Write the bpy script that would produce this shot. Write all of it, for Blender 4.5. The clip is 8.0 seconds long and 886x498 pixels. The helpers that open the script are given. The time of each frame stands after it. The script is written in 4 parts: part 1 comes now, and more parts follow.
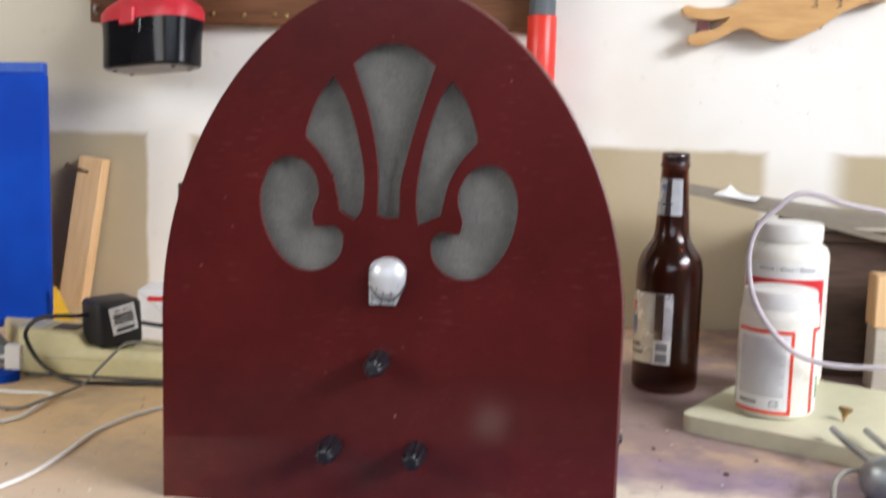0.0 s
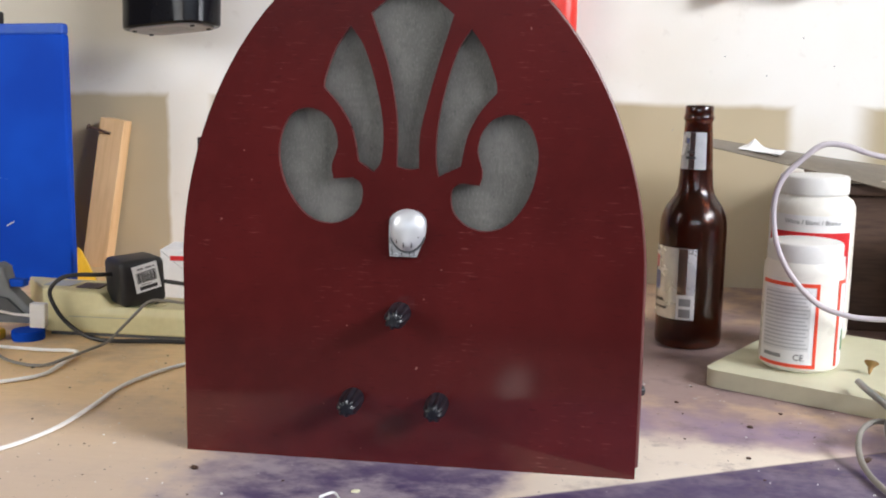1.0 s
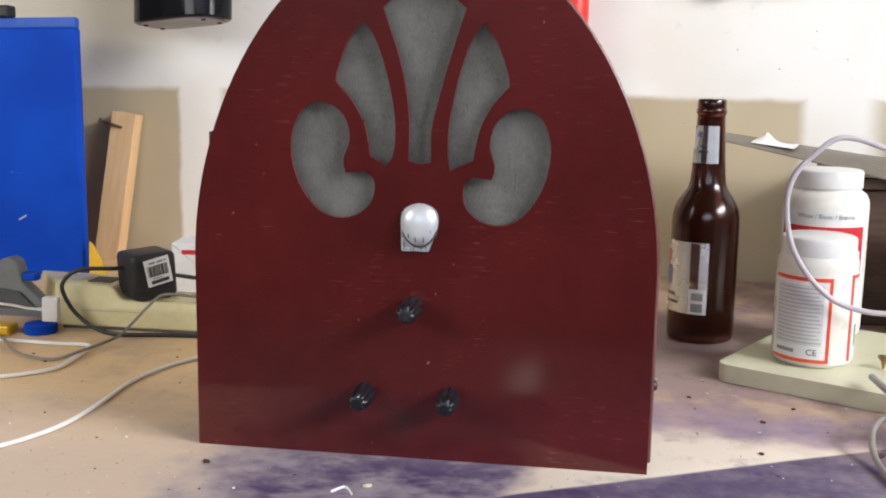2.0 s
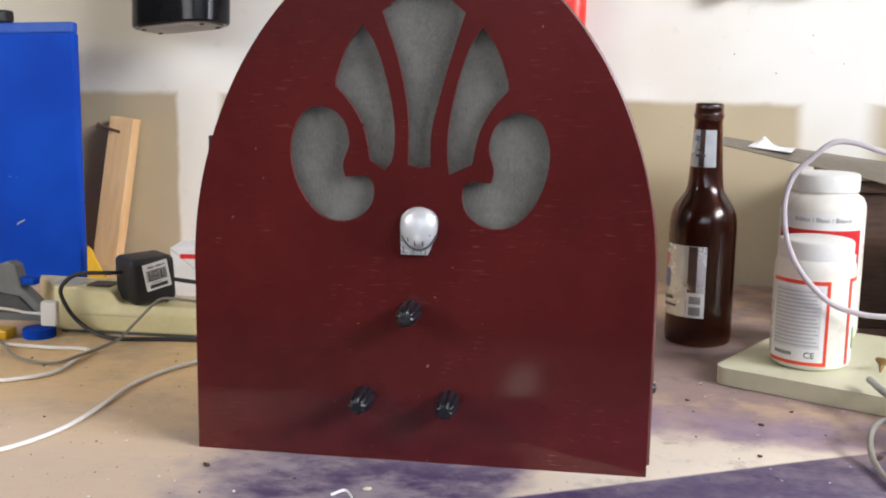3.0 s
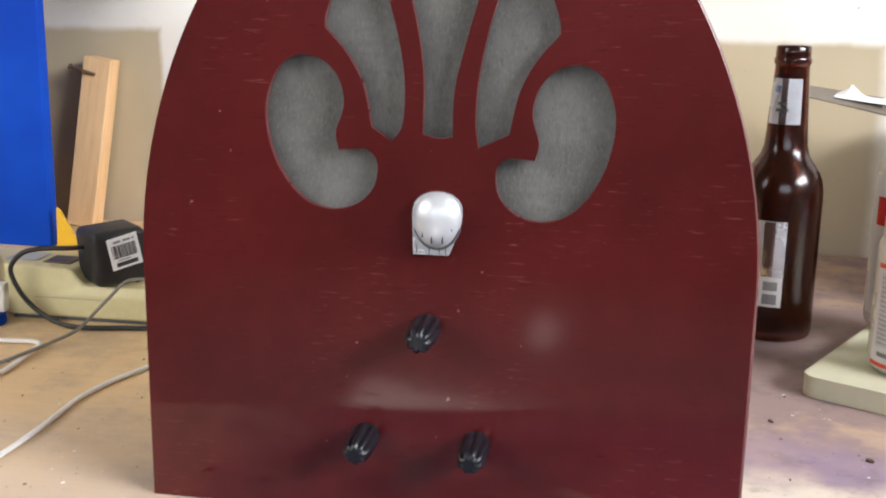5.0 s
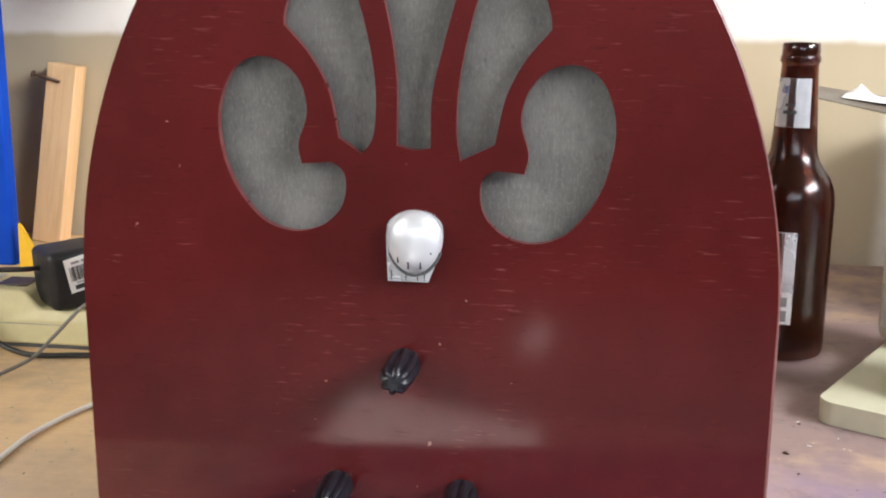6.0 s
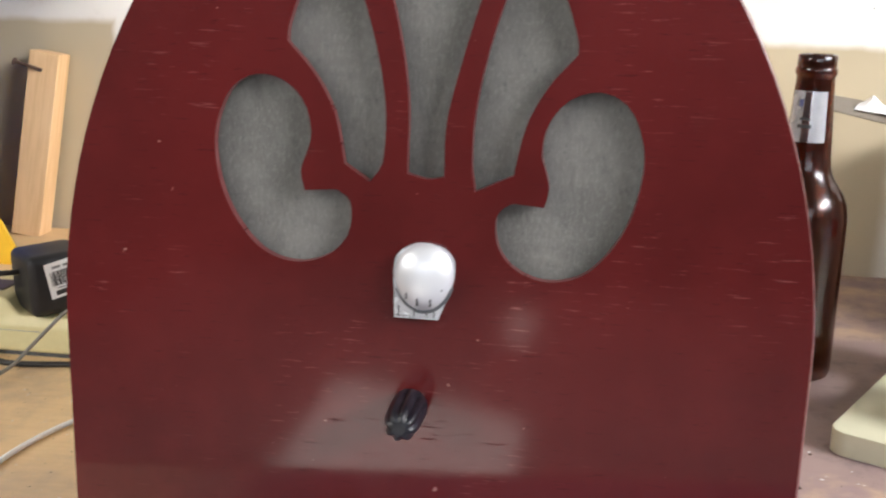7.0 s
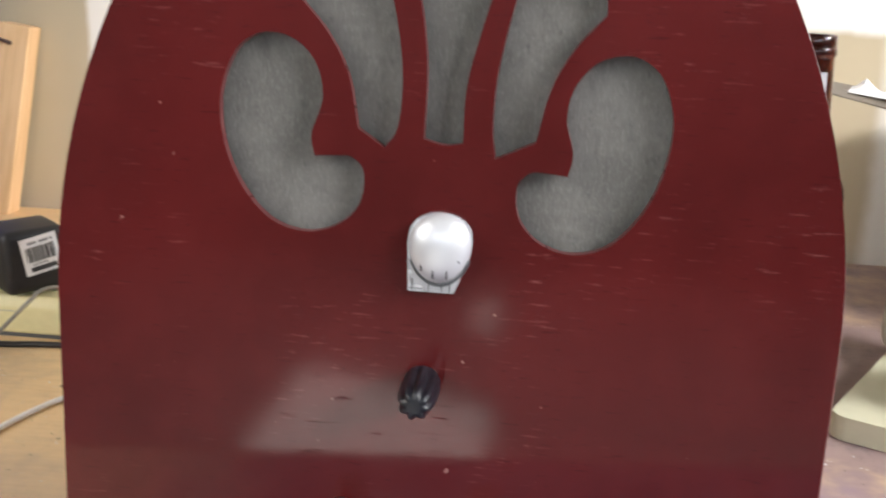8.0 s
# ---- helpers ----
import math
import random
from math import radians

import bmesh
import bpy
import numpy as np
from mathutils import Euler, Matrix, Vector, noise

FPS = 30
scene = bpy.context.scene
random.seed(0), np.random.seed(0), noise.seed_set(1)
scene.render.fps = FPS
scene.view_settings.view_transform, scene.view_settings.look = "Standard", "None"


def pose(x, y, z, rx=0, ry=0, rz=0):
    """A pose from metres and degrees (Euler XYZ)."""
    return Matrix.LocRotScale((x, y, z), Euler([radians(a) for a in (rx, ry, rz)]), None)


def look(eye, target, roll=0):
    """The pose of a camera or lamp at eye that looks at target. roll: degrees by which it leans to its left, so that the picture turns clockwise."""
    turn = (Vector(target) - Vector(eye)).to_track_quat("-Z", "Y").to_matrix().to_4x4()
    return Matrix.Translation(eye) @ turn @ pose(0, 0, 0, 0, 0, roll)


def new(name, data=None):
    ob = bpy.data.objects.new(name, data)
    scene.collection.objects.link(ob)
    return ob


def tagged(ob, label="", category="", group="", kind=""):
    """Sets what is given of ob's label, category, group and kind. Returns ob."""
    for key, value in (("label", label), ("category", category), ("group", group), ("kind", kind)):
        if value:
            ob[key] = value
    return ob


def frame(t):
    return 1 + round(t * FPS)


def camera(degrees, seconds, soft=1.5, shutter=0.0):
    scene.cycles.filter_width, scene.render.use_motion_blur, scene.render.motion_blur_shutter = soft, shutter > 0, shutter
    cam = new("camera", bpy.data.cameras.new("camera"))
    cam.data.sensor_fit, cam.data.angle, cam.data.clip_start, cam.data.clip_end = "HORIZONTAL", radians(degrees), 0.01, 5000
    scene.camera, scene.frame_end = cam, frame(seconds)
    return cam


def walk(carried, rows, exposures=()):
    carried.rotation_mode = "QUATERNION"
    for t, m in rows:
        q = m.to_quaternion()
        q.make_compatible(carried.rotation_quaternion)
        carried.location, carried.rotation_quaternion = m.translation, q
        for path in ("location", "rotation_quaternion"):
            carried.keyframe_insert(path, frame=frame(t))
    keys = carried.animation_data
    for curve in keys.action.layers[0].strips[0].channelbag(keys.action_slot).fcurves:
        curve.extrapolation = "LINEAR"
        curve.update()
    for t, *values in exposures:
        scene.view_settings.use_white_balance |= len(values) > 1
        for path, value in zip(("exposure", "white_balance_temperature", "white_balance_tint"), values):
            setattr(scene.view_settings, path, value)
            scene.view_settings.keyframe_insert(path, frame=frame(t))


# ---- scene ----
cam = camera(44.8, 8.0, soft=1.9, shutter=0.5)
PATH = [
    (0, (0.111, -0.684, 0.269), (-0.1, 1.288, 0.009), 1.6),
    (0.2, (0.112, -0.684, 0.26), (-0.129, 1.278, -0.044), 1.4),
    (0.5, (0.112, -0.682, 0.261), (-0.161, 1.272, -0.068), 1.3),
    (1, (0.113, -0.681, 0.259), (-0.139, 1.276, -0.064), 1.0),
    (1.5, (0.109, -0.682, 0.25), (-0.156, 1.27, -0.091), 1.0),
    (1.7, (0.111, -0.679, 0.255), (-0.159, 1.274, -0.083), 1.0),
    (2.8, (0.112, -0.682, 0.262), (-0.155, 1.273, -0.07), 0.8),
    (3, (0.11, -0.682, 0.259), (-0.154, 1.274, -0.068), 0.9),
    (3.5, (0.107, -0.68, 0.256), (-0.154, 1.276, -0.069), 0.9),
    (4, (0.105, -0.677, 0.244), (-0.167, 1.277, -0.085), 0.7),
    (4.2, (0.101, -0.655, 0.241), (-0.179, 1.298, -0.083), 0.6),
    (4.5, (0.094, -0.594, 0.25), (-0.209, 1.35, -0.111), 0.2),
    (5, (0.082, -0.506, 0.261), (-0.211, 1.421, -0.187), 1.0),
    (5.2, (0.084, -0.499, 0.263), (-0.199, 1.437, -0.156), 0.5),
    (6.3, (0.076, -0.423, 0.255), (-0.198, 1.508, -0.191), 0.5),
    (6.5, (0.0752, -0.4151, 0.2648), (-0.1965, 1.5192, -0.1647), 0.8),
    (7, (0.0608, -0.4113, 0.2707), (-0.1805, 1.5166, -0.2038), 1.75),
    (7.5, (0.0372, -0.4039, 0.2735), (-0.2119, 1.5161, -0.2281), 2.0),
    (8, (0.0378, -0.3968, 0.2577), (-0.1293, 1.5354, -0.2308), 2.8),
]
walk(cam, [(t, look(eye, target, roll)) for t, eye, target, roll in PATH],
     exposures=[(0.0, 2.46, 6400, 11), (4.0, 2.46, 6400, 11), (4.5, 2.36, 6410, 11), (5.0, 2.74, 6430, 11), (6.4, 2.88, 6550, 11), (8.0, 2.84, 6600, 11)])

# ---------------------------------------------------------------- light
world = bpy.data.worlds.new("sky")
scene.world = world
world.use_nodes = True
wt = world.node_tree
wt.nodes.clear()
sky = wt.nodes.new("ShaderNodeTexSky")
sky.sky_type = "NISHITA"
sky.sun_disc = False
sky.sun_elevation = radians(38)
sky.sun_rotation = radians(68)
bgn = wt.nodes.new("ShaderNodeBackground")
bgn.inputs["Strength"].default_value = 0.06
wo = wt.nodes.new("ShaderNodeOutputWorld")
wt.links.new(sky.outputs[0], bgn.inputs[0])
wt.links.new(bgn.outputs[0], wo.inputs[0])


def lamp(name, kind, m, energy, colour, **size):
    data = bpy.data.lights.new(name, kind)
    data.energy, data.color = energy, colour
    if kind == "AREA":
        data.shape, data.size, data.size_y = "RECTANGLE", size["w"], size["h"]
    else:
        data.angle = radians(0.6)
    ob = new(name, data)
    ob.matrix_world = m
    return ob


# sun from the east, daylight in two unseen side windows, frontal fill added at south
lamp("sun", "SUN", look((4.2, 1.6, 3.6), (0, 0, 0)), 5.0, (1.0, 0.97, 0.92))
lamp("east_window_daylight", "AREA", look((1.97, -0.89, 1.25), (0.0, -0.2, 0.1)), 14.0, (0.97, 0.98, 1.0), w=1.36, h=0.55)
lamp("west_window_daylight", "AREA", look((-1.67, -1.15, 1.0), (-0.3, 0.0, 0.05)), 4.1, (1.0, 0.95, 0.86), w=1.1, h=0.8)
lamp("added_front_fill", "AREA", look((-0.1, -3.95, 1.18), (0.0, 0, 0.1)), 4.4, (0.95, 0.98, 1.0), w=3.4, h=0.6)

# ---------------------------------------------------------------- node helpers


class Nodes:
    """Short words for building a node material."""

    def __init__(self, name):
        self.mat = bpy.data.materials.new(name)
        self.mat.use_nodes = True
        self.t = self.mat.node_tree
        self.t.nodes.clear()
        self.out = self.t.nodes.new("ShaderNodeOutputMaterial")
        self.p = self.t.nodes.new("ShaderNodeBsdfPrincipled")
        self.t.links.new(self.p.outputs[0], self.out.inputs[0])
        self.co = self.t.nodes.new("ShaderNodeTexCoord").outputs["Object"]

    def put(self, socket, value):
        if hasattr(value, "is_output"):
            self.t.links.new(value, socket)
        elif isinstance(value, (tuple, list)) and len(value) == 3 and socket.type == "RGBA":
            socket.default_value = (*value, 1)
        else:
            socket.default_value = value

    def set(self, **kw):
        for k, v in kw.items():
            self.put(self.p.inputs[k.replace("_", " ")], v)
        return self.mat

    def math(self, op, a, b=0.0, c=0.0):
        n = self.t.nodes.new("ShaderNodeMath")
        n.operation = op
        for s, v in zip(n.inputs, (a, b, c)):
            self.put(s, v)
        return n.outputs[0]

    def step(self, v, lo, hi):
        n = self.t.nodes.new("ShaderNodeMapRange")
        n.interpolation_type = "SMOOTHSTEP"
        for k, x in (("Value", v), ("From Min", lo), ("From Max", hi)):
            self.put(n.inputs[k], x)
        return n.outputs[0]

    def mix(self, f, a, b):
        n = self.t.nodes.new("ShaderNodeMix")
        n.data_type = "RGBA"
        self.put(n.inputs[0], f)
        self.put(n.inputs[6], a)
        self.put(n.inputs[7], b)
        return n.outputs[2]

    def scaled(self, sx, sy, sz):
        n = self.t.nodes.new("ShaderNodeMapping")
        self.put(n.inputs["Vector"], self.co)
        n.inputs["Scale"].default_value = (sx, sy, sz)
        return n.outputs[0]

    def noise(self, scale, detail=4, rough=0.55, vec=None):
        n = self.t.nodes.new("ShaderNodeTexNoise")
        self.put(n.inputs["Vector"], self.co if vec is None else vec)
        n.inputs["Scale"].default_value = scale
        n.inputs["Detail"].default_value = detail
        n.inputs["Roughness"].default_value = rough
        return n.outputs[0]

    def xyz(self):
        n = self.t.nodes.new("ShaderNodeSeparateXYZ")
        self.put(n.inputs[0], self.co)
        return n.outputs

    def bump(self, h, strength, dist=0.001):
        n = self.t.nodes.new("ShaderNodeBump")
        n.inputs["Strength"].default_value = strength
        n.inputs["Distance"].default_value = dist
        self.put(n.inputs["Height"], h)
        self.put(self.p.inputs["Normal"], n.outputs[0])

    def random(self):
        return self.t.nodes.new("ShaderNodeObjectInfo").outputs["Random"]

    def island(self):
        return self.t.nodes.new("ShaderNodeNewGeometry").outputs["Random Per Island"]


def plain(name, a, b, rough=0.5, grain=120.0, big=12.0, bump=0.15, metal=0.0, **more):
    """A surface of two near colours, mottled at two sizes, with fine relief."""
    n = Nodes(name)
    fine, broad = n.noise(grain, 5), n.noise(big, 3)
    f = n.step(n.math("ADD", n.math("MULTIPLY", fine, 0.45), n.math("MULTIPLY", broad, 0.55)), 0.32, 0.68)
    n.set(Base_Color=n.mix(f, a, b), Metallic=metal, **more)
    n.put(n.p.inputs["Roughness"], n.math("MULTIPLY_ADD", broad, 0.18, rough - 0.09))
    if bump:
        n.bump(fine, bump, 0.0006)
    return n.mat


def wood(name, a, b, c, rough=0.55, along=(1, 14, 14), scale=22.0, knots=False):
    n = Nodes(name)
    v = n.scaled(*along)
    g = n.noise(scale, 6, 0.6, v)
    s = n.noise(scale * 0.18, 3, 0.5, v)
    col = n.mix(n.step(g, 0.35, 0.7), a, b)
    col = n.mix(n.math("MULTIPLY", n.step(s, 0.5, 0.75), 0.7), col, c)
    n.set(Base_Color=col)
    n.put(n.p.inputs["Roughness"], n.math("MULTIPLY_ADD", g, 0.25, rough - 0.12))
    n.bump(g, 0.25, 0.0008)
    return n.mat


# ---------------------------------------------------------------- materials
def lacquer():
    """Dark red varnish over oak plywood: open pores and light scuffs that run across the panel."""
    n = Nodes("red_lacquered_plywood")
    pores = n.noise(75, 4, 0.65, n.scaled(1.0, 1.0, 11))
    streak = n.noise(62, 3, 0.6, n.scaled(1.0, 1.0, 13))
    broad = n.noise(9, 3)
    mid = n.noise(48, 3)
    x, _, z = n.xyz()
    # more scratched on one shoulder and round the tuning knob
    shoulder = n.math("MULTIPLY", n.step(x, 0.02, 0.10), n.step(z, 0.14, 0.24))
    handled = n.math("MULTIPLY", n.step(n.math("ABSOLUTE", x), 0.07, 0.02), n.math("MULTIPLY", n.step(z, 0.085, 0.105), n.step(z, 0.135, 0.115)))
    worn = n.math("MULTIPLY_ADD", n.math("MAXIMUM", shoulder, handled), 0.09, n.noise(16, 3))
    scuff = n.math("MULTIPLY", n.step(streak, 0.60, 0.69), n.step(worn, 0.50, 0.63))
    dents = n.step(n.noise(190, 2, 0.4), 0.755, 0.785)
    base = n.mix(n.step(broad, 0.3, 0.7), (0.061, 0.0068, 0.0070), (0.089, 0.0098, 0.0100))
    base = n.mix(n.math("MULTIPLY", n.step(mid, 0.4, 0.7), 0.22), base, (0.11, 0.013, 0.013))
    base = n.mix(n.math("MULTIPLY", scuff, 0.40), base, (0.28, 0.10, 0.095))
    base = n.mix(n.math("MULTIPLY", dents, 0.7), base, (0.34, 0.17, 0.15))
    base = n.mix(n.math("MULTIPLY", n.step(pores, 0.40, 0.33), 0.55), base, (0.03, 0.004, 0.005))
    n.set(Base_Color=base, Coat_Roughness=0.085, Specular_IOR_Level=0.09)
    n.put(n.p.inputs["Coat Weight"], n.math("MULTIPLY_ADD", n.step(pores, 0.36, 0.42), 0.74, 0.13))
    n.put(n.p.inputs["Roughness"], n.math("ADD", n.math("MULTIPLY_ADD", mid, 0.1, 0.26), n.math("MULTIPLY", scuff, 0.2)))
    h = n.math("SUBTRACT", n.step(pores, 0.3, 0.45), n.math("MULTIPLY", dents, 0.6))
    n.bump(h, 0.10, 0.0005)
    return n.mat


def bench_wood():
    """Worn plywood with grain, stains and violet overspray round a masked-off corner."""
    n = Nodes("bench_plywood")
    x, y, _ = n.xyz()
    grain = n.noise(16, 6, 0.6, n.scaled(1.6, 14, 6))
    blot = n.noise(7, 4)
    fine = n.noise(70, 5, 0.65)
    speck = n.noise(210, 3, 0.6)
    wd = n.mix(n.step(grain, 0.25, 0.85), (0.87, 0.62, 0.34), (0.79, 0.545, 0.29))
    wd = n.mix(n.math("MULTIPLY", n.step(n.math("MULTIPLY_ADD", n.noise(30, 5, 0.65), 0.4, n.math("MULTIPLY", blot, 0.6)), 0.48, 0.66), 0.5), wd, (0.42, 0.31, 0.23))
    wd = n.mix(n.math("MULTIPLY", n.step(fine, 0.58, 0.74), 0.35), wd, (0.72, 0.62, 0.5))
    # greyer, paler dust towards the front
    front = n.step(n.math("MULTIPLY_ADD", blot, 0.12, n.math("MULTIPLY", y, -1.0)), -0.10, 0.11)
    wd = n.mix(n.math("MULTIPLY", front, 0.72), wd, (0.53, 0.44, 0.385))
    wob = n.math("MULTIPLY_ADD", n.noise(38, 4), 0.05, -0.025)
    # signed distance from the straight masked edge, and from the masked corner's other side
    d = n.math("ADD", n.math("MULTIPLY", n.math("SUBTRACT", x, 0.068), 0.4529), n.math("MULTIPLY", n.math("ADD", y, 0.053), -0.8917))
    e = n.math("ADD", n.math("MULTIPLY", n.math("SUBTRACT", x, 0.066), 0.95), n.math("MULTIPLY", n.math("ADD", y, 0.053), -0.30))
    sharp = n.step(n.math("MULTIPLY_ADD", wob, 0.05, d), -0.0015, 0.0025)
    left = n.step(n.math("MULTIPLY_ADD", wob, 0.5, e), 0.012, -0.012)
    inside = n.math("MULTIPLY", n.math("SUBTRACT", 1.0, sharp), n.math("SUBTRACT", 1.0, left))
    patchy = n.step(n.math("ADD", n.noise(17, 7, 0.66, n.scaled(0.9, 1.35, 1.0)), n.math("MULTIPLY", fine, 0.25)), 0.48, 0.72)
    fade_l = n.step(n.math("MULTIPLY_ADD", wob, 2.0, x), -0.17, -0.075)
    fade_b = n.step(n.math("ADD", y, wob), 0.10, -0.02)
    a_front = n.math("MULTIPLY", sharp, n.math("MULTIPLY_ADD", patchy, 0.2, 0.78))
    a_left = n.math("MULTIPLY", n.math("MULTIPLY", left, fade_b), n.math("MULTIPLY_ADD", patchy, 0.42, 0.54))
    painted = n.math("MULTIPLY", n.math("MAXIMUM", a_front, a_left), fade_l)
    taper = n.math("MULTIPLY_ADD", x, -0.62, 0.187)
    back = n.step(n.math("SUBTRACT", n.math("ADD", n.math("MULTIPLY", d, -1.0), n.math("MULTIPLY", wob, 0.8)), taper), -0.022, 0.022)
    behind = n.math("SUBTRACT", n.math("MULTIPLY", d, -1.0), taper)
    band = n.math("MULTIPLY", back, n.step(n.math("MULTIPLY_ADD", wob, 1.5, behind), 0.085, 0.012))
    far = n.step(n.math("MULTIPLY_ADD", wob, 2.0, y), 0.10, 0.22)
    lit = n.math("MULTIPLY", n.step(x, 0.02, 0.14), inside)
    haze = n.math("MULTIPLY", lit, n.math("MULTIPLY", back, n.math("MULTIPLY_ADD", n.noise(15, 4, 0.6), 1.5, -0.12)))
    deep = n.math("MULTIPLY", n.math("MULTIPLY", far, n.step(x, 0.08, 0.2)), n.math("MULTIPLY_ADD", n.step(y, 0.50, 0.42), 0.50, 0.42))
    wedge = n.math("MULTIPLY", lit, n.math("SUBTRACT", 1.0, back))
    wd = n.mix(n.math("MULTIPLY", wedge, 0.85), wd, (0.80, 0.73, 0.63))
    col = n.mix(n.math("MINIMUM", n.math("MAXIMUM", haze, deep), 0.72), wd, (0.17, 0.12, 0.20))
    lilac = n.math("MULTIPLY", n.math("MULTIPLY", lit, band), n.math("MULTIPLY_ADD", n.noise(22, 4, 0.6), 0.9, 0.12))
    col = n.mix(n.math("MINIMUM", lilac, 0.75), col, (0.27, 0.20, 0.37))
    dusted = n.math("MULTIPLY", n.math("MULTIPLY", fade_l, fade_b), n.math("SUBTRACT", 1.0, inside))
    col = n.mix(n.math("MULTIPLY", dusted, 0.6), col, (0.66, 0.60, 0.68))
    vio = n.mix(n.step(n.math("MULTIPLY_ADD", n.noise(30, 5, 0.7), 0.7, n.math("MULTIPLY", fine, 0.4)), 0.46, 0.70), (0.040, 0.020, 0.095), (0.095, 0.068, 0.14))
    vio = n.mix(n.math("MULTIPLY", n.step(n.noise(24, 7, 0.75, n.scaled(0.9, 1.5, 1.0)), 0.54, 0.70), 0.35), vio, (0.24, 0.20, 0.31))
    col = n.mix(painted, col, vio)
    col = n.mix(n.math("MULTIPLY", n.step(speck, 0.67, 0.73), 0.75), col, (0.05, 0.04, 0.035))
    col = n.mix(n.math("MULTIPLY", n.step(n.noise(160, 3, 0.5), 0.72, 0.76), 0.6), col, (0.8, 0.76, 0.7))
    grime = n.math("MULTIPLY", n.step(n.noise(24, 6, 0.72), 0.52, 0.72), n.math("MULTIPLY_ADD", n.step(x, 0.05, 0.2), 0.50, 0.12))
    col = n.mix(grime, col, (0.17, 0.13, 0.13))
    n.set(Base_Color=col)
    n.put(n.p.inputs["Roughness"], n.math("MULTIPLY_ADD", fine, 0.3, 0.42))
    n.bump(n.math("ADD", n.math("MULTIPLY", grain, 0.5), fine), 0.25, 0.0007)
    return n.mat


def drywall():
    """Drywall: grey-tan bare paper below, white joint compound over the seams and all the upper part."""
    n = Nodes("skimmed_drywall")
    x, _, z = n.xyz()
    broad, fine = n.noise(3.5, 3), n.noise(55, 5)
    wob = n.math("MULTIPLY_ADD", n.noise(26, 3), 0.008, -0.004)
    zz, xx = n.math("ADD", z, wob), n.math("ADD", x, wob)
    top = n.step(zz, 0.2201, 0.2306)

    def seam(lo, hi, soft=0.004):
        return n.math("MULTIPLY", n.step(xx, lo - soft, lo + soft), n.step(xx, hi + soft * 3, hi - soft * 1.5))

    white = n.math("MAXIMUM", top, n.math("MAXIMUM", seam(-0.429, -0.371), seam(0.362, 0.442, 0.009)))
    bare = n.mix(n.step(broad, 0.35, 0.65), (0.45, 0.37, 0.24), (0.525, 0.44, 0.30))
    bare = n.mix(n.math("MULTIPLY", n.step(n.math("ADD", zz, n.math("MULTIPLY", broad, 0.06)), 0.075, 0.0), 0.55), bare, (0.36, 0.32, 0.28))
    coat = n.mix(n.step(broad, 0.4, 0.62), (0.86, 0.84, 0.80), (0.80, 0.76, 0.69))
    # the coat turns creamier above the seam towards the corner
    cream = n.math("MULTIPLY", n.step(zz, 0.255, 0.31), n.step(n.math("ADD", xx, n.math("MULTIPLY", broad, 0.12)), -0.264, -0.44))
    coat = n.mix(n.math("MULTIPLY", cream, 0.75), coat, (0.58, 0.50, 0.36))
    col = n.mix(white, bare, coat)
    col = n.mix(n.math("MULTIPLY", n.step(fine, 0.62, 0.78), 0.12), col, (0.4, 0.34, 0.28))
    n.set(Base_Color=col, Roughness=0.82)
    n.bump(n.math("ADD", n.math("MULTIPLY", white, 0.6), n.math("MULTIPLY", fine, 0.25)), 0.3, 0.001)
    return n.mat


def cloth():
    n = Nodes("grey_grille_cloth")
    weave = n.noise(900, 2, 0.5, n.scaled(1, 1, 0.35))
    blot, mid = n.noise(26, 4, 0.6), n.noise(210, 4, 0.72, n.scaled(1, 1, 0.6))
    col = n.mix(n.step(blot, 0.35, 0.68), (0.104, 0.101, 0.093), (0.158, 0.153, 0.142))
    col = n.mix(n.math("MULTIPLY", n.step(mid, 0.54, 0.73), 0.6), col, (0.055, 0.064, 0.057))
    smudge = n.noise(75, 4, 0.6, n.scaled(1.6, 1, 0.5))
    col = n.mix(n.math("MULTIPLY", n.step(smudge, 0.52, 0.72), 0.45), col, (0.060, 0.062, 0.056))
    thread = n.noise(760, 3, 0.75, n.scaled(1, 1, 0.45))
    col = n.mix(n.math("MULTIPLY", n.step(thread, 0.45, 0.70), 0.34), col, (0.24, 0.235, 0.22))
    n.set(Base_Color=col, Roughness=0.9)
    n.bump(n.math("ADD", weave, mid), 0.5, 0.0006)
    return n.mat


RED = lacquer()
BENCH = bench_wood()
WALL = drywall()
CLOTH = cloth()
EDGE = wood("red_stained_edge", (0.11, 0.022, 0.022), (0.17, 0.055, 0.052), (0.08, 0.014, 0.014), 0.3, (6, 1, 6))
SHELL = plain("red_varnished_shell", (0.10, 0.02, 0.022), (0.15, 0.04, 0.045), 0.16, 80, 10, 0.05, Coat_Weight=1.0, Coat_Roughness=0.06)
RAWEDGE = wood("bare_shell_edge", (0.20, 0.08, 0.07), (0.14, 0.05, 0.045), (0.09, 0.025, 0.025), 0.35, (6, 6, 1))
DARKWOOD = wood("dark_stained_side", (0.035, 0.012, 0.012), (0.06, 0.02, 0.02), (0.02, 0.008, 0.008))
PINE = wood("bare_pine", (0.84, 0.56, 0.31), (0.74, 0.47, 0.24), (0.62, 0.37, 0.17), 0.6, (10, 10, 0.8), 16)
BROWN = wood("brown_stained_board", (0.16, 0.062, 0.022), (0.115, 0.042, 0.015), (0.08, 0.028, 0.010), 0.75, (1, 12, 12))
UMBER = wood("dark_brown_crate", (0.085, 0.045, 0.028), (0.055, 0.028, 0.018), (0.12, 0.065, 0.04), 0.65, (1.2, 10, 10))
